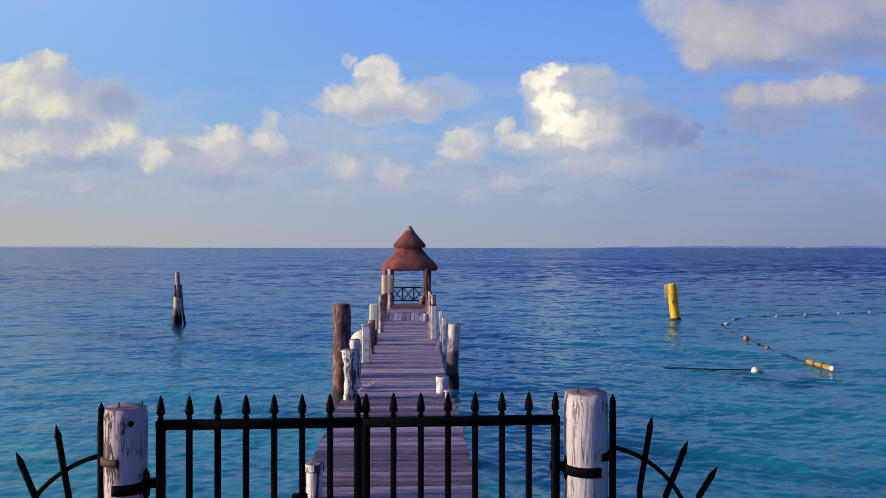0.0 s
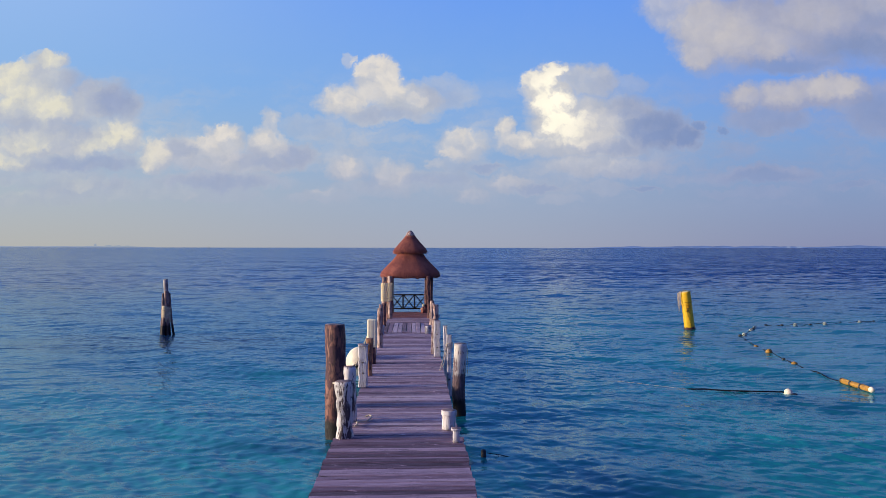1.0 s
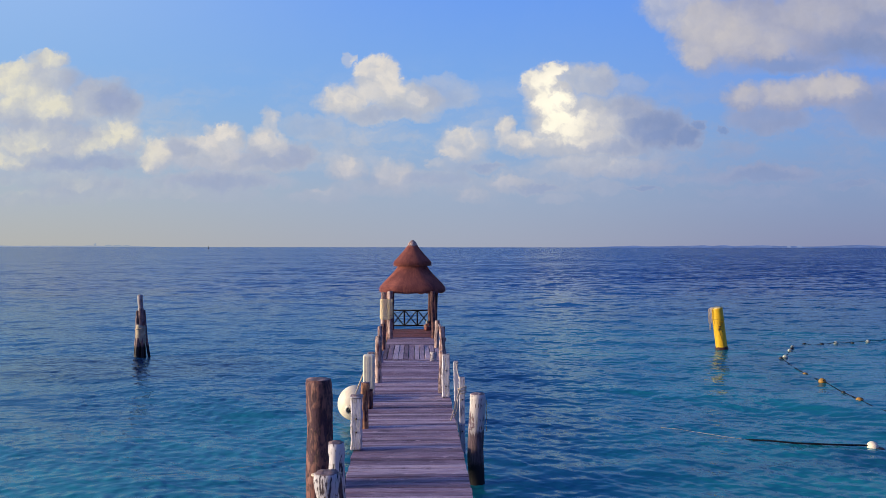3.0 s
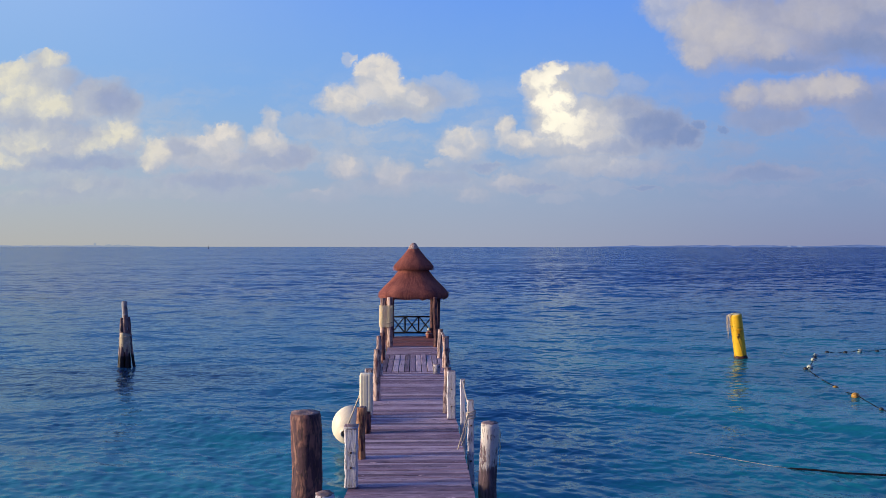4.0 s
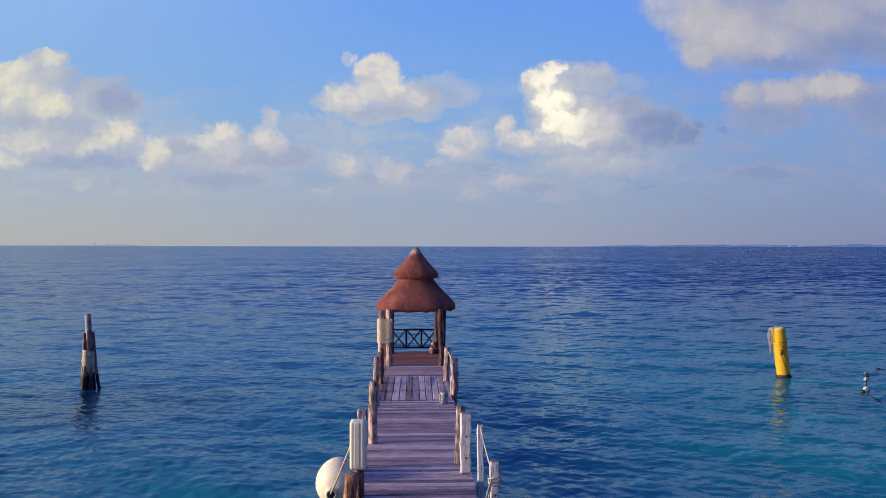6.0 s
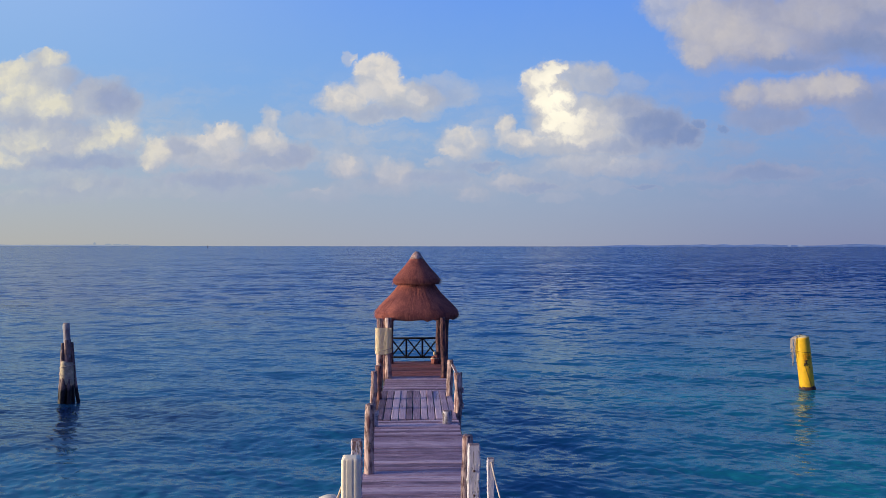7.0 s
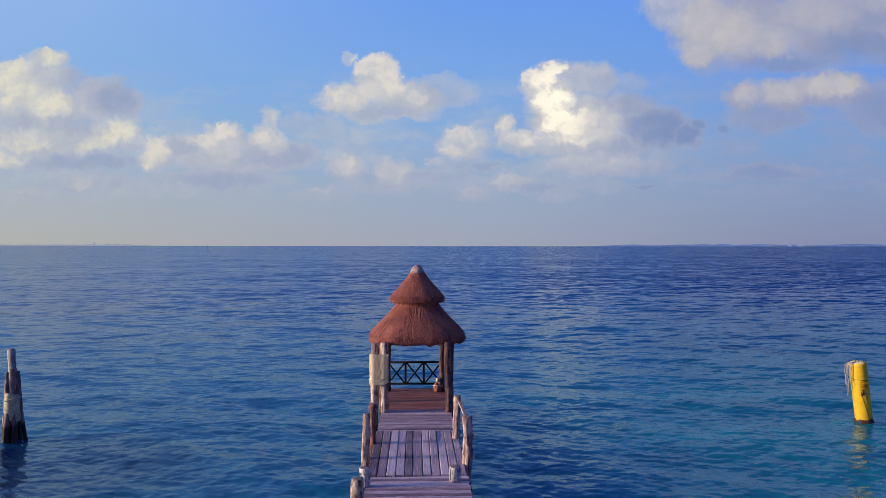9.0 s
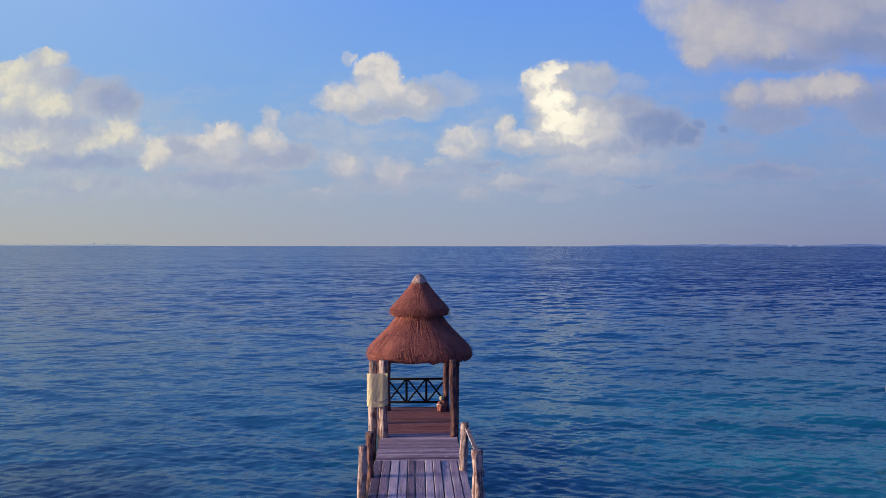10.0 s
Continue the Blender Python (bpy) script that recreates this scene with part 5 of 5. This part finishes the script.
for x, y, r in DARK_F:
    line_float(x, y, r, FLOAT_DARK, "small dark weedy float on a swim line")
cord("swim_line", awash([(13.5, -13.3, .05), (13.6, -11.7, .07), (13.71, -9.78, .06), (14.24, -6.46, .07), (14.3, -5.1, .06), (15.2, -1.09, .06), (15.58, -.64, .06), (16.66, 1.31, .06),
                   (17.39, 2.65, .06)]), .014, ROPE_DARK, "dark wet float line lying on the sea", Matrix())
cord("swim_line", awash([(18.0, 3.55, .02), (18.32, 3.49, .06), (19.13, 3.48, .06), (20.1, 4.06, .07), (21.94, 4.64, .06), (24.2, 5.4, .07), (26.4, 6.2, .06), (30, 7.4, .07), (36, 9.2, .06)]), .014, ROPE_DARK,
     "dark wet float line lying on the sea", Matrix())

log_float = thing("log_float", Matrix.Translation((13.53, -14.05, .06)) @ pose(0, 0, 0, 0, 0, 92), "string of yellow-orange cylinder floats end to end", "float")
for k in range(3):
    part("cylinder", lathe(bmesh.new(), [(.035, 0), (.072, .04), (.080, .10), (.080, .36), (.072, .41), (.035, .44)], 14, Matrix.Translation((-.72 + k * .50, 0, .02)) @ pose(0, 0, 0, 0, 90, 0)), ORANGE, log_float)
    part("band", lathe(bmesh.new(), [(.074, 0), (.088, .012), (.088, .045), (.074, .057)], 14, Matrix.Translation((-.30 + k * .50, 0, .02)) @ pose(0, 0, 0, 0, 90, 0)), FLOAT_DARK, log_float, "dark weedy band")
part("end_cap", lathe(bmesh.new(), [(.05, 0), (.085, .03), (.075, .10), (.03, .14)], 12, Matrix.Translation((-.72, 0, .02)) @ pose(0, 0, 0, 0, -90, 0)), BUOY_WHITE, log_float, "whitish end cap")

anchor_buoy = thing("anchor_buoy", Matrix.Translation((11.06, -15.2, .06)), "white ball float on a dark half-sunk line", "float")
bm = bmesh.new()
bmesh.ops.create_uvsphere(bm, u_segments=20, v_segments=12, radius=.125)
part("ball", bm, BUOY_WHITE, anchor_buoy)
part("collar", lathe(bmesh.new(), [(.05, -.13), (.13, -.12), (.15, -.04), (.10, .0)], 14, Matrix.Translation((.10, -.05, 0))), FLOAT_DARK, anchor_buoy)
cord("anchor_line", [(10.95, -15.2, .09), (10.2, -15.15, .095), (9.4, -15.02, .095), (8.9, -14.75, .085), (8.55, -14.50, .04), (8.3, -14.35, -.05)], .021, ROPE_DARK,
     "dark rope trailing on the sea from a white float", Matrix())
cord("drift_line", [(8.6, -14.50, .035), (8.2, -14.28, .04), (7.7, -13.85, .035), (7.2, -13.42, .035), (6.6, -13.05, .02), (6.3, -12.9, -.03)], .004, ROPE_PALE,
     "thin pale line awash beyond the dark rope", Matrix())
dark_float = lathe(bmesh.new(), [(.04, -.10), (.07, -.04), (.07, .10), (.05, .15), (.02, .16)], 12)
solid("pickup_float", dark_float, FLOAT_DARK, Matrix.Translation((2.37, -21.45, .03)) @ Matrix.Scale(.75, 4), "small black float bobbing beside the pier", "float")
cord("pickup_line", [(2.44, -21.45, .08), (2.7, -21.4, .03), (2.95, -21.5, .0), (3.2, -21.6, -.05)], .008, ROPE_DARK, "thin dark line from a small float", Matrix())


# ---- deck planks ----
def plank_mesh(name, seed, mat, length=2.0, width=0.2):
    rng = random.Random(seed)
    bm = bmesh.new()
    xs = [-length / 2 + rng.uniform(-.008, .008), -length * .2, length * .2, length / 2 + rng.uniform(-.008, .008)]
    loops = []
    for i, x in enumerate(xs):
        w = width / 2 - rng.uniform(0, .005)
        z = rng.uniform(-.004, .004)
        c = .013
        loops.append([bm.verts.new((x, y, zz + z)) for y, zz in ((-w, -.05), (-w, -c), (-w + c, 0), (w - c, 0), (w, -c), (w, -.05))])
    for a, b in zip(loops, loops[1:]):
        for k in range(6):
            bm.faces.new((a[k], b[k], b[(k + 1) % 6], a[(k + 1) % 6]))
    bm.faces.new(loops[0])
    bm.faces.new(loops[-1][::-1])
    return mesh_of(bm, name, mat, smooth=False)


def lay(v0, v1, meshes, rng, half, shift=0.0):
    v = v0
    while v < v1 - .05:
        w = rng.choice((.10, .12, .13, .14, .15, .17, .19))
        gap = rng.choice((.006, .008, .010, .014, .018, .026, .042))
        w = min(w, v1 - v)
        ob = new("plank", rng.choice(meshes))
        ob.parent = deck
        ob.matrix_basis = pose(shift + rng.uniform(-.008, .008), v + w / 2, DECK_Z + rng.uniform(-.011, .007), rng.uniform(-1.5, 1.5), rng.uniform(-.25, .25), rng.uniform(-.45, .45)) \
            @ Matrix.Diagonal(((2 * half + rng.uniform(-.015, .015)) / 2.0, w / .2, 1, 1))
        v += w + gap


rng = random.Random(11)
deck_meshes = [plank_mesh("plank", k, DECK_WOOD) for k in range(6)]
hut_meshes = [plank_mesh("plank", 20 + k, HUT_WOOD) for k in range(4)]
dark_meshes = [plank_mesh("plank", 40 + k, DARK_DECK) for k in range(5)]
lay(-40.0, -22.75, dark_meshes, rng, 1.135, -.01)
lay(-22.74, -6.02, deck_meshes, rng, 1.035, 0.02)
lay(-2.18, 0.35, deck_meshes, rng, 1.00, 0.0)
lay(0.36, 3.70, hut_meshes, rng, 1.00, 0.0)
u = -1.03
while u < 1.02:
    w = rng.choice((.155, .17, .18, .185, .20))
    w = min(w, 1.10 - u)
    ob = new("plank", rng.choice(deck_meshes))
    ob.parent = deck
    ob.matrix_basis = pose(u + w / 2, -4.10 + rng.uniform(-.02, .02), DECK_Z + rng.uniform(-.004, .004), rng.uniform(-.2, .2), rng.uniform(-.6, .6), 90 + rng.uniform(-.15, .15)) \
        @ Matrix.Diagonal((3.82 / 2.0, w / .2, 1, 1))
    u += w + rng.choice((.008, .011, .015))
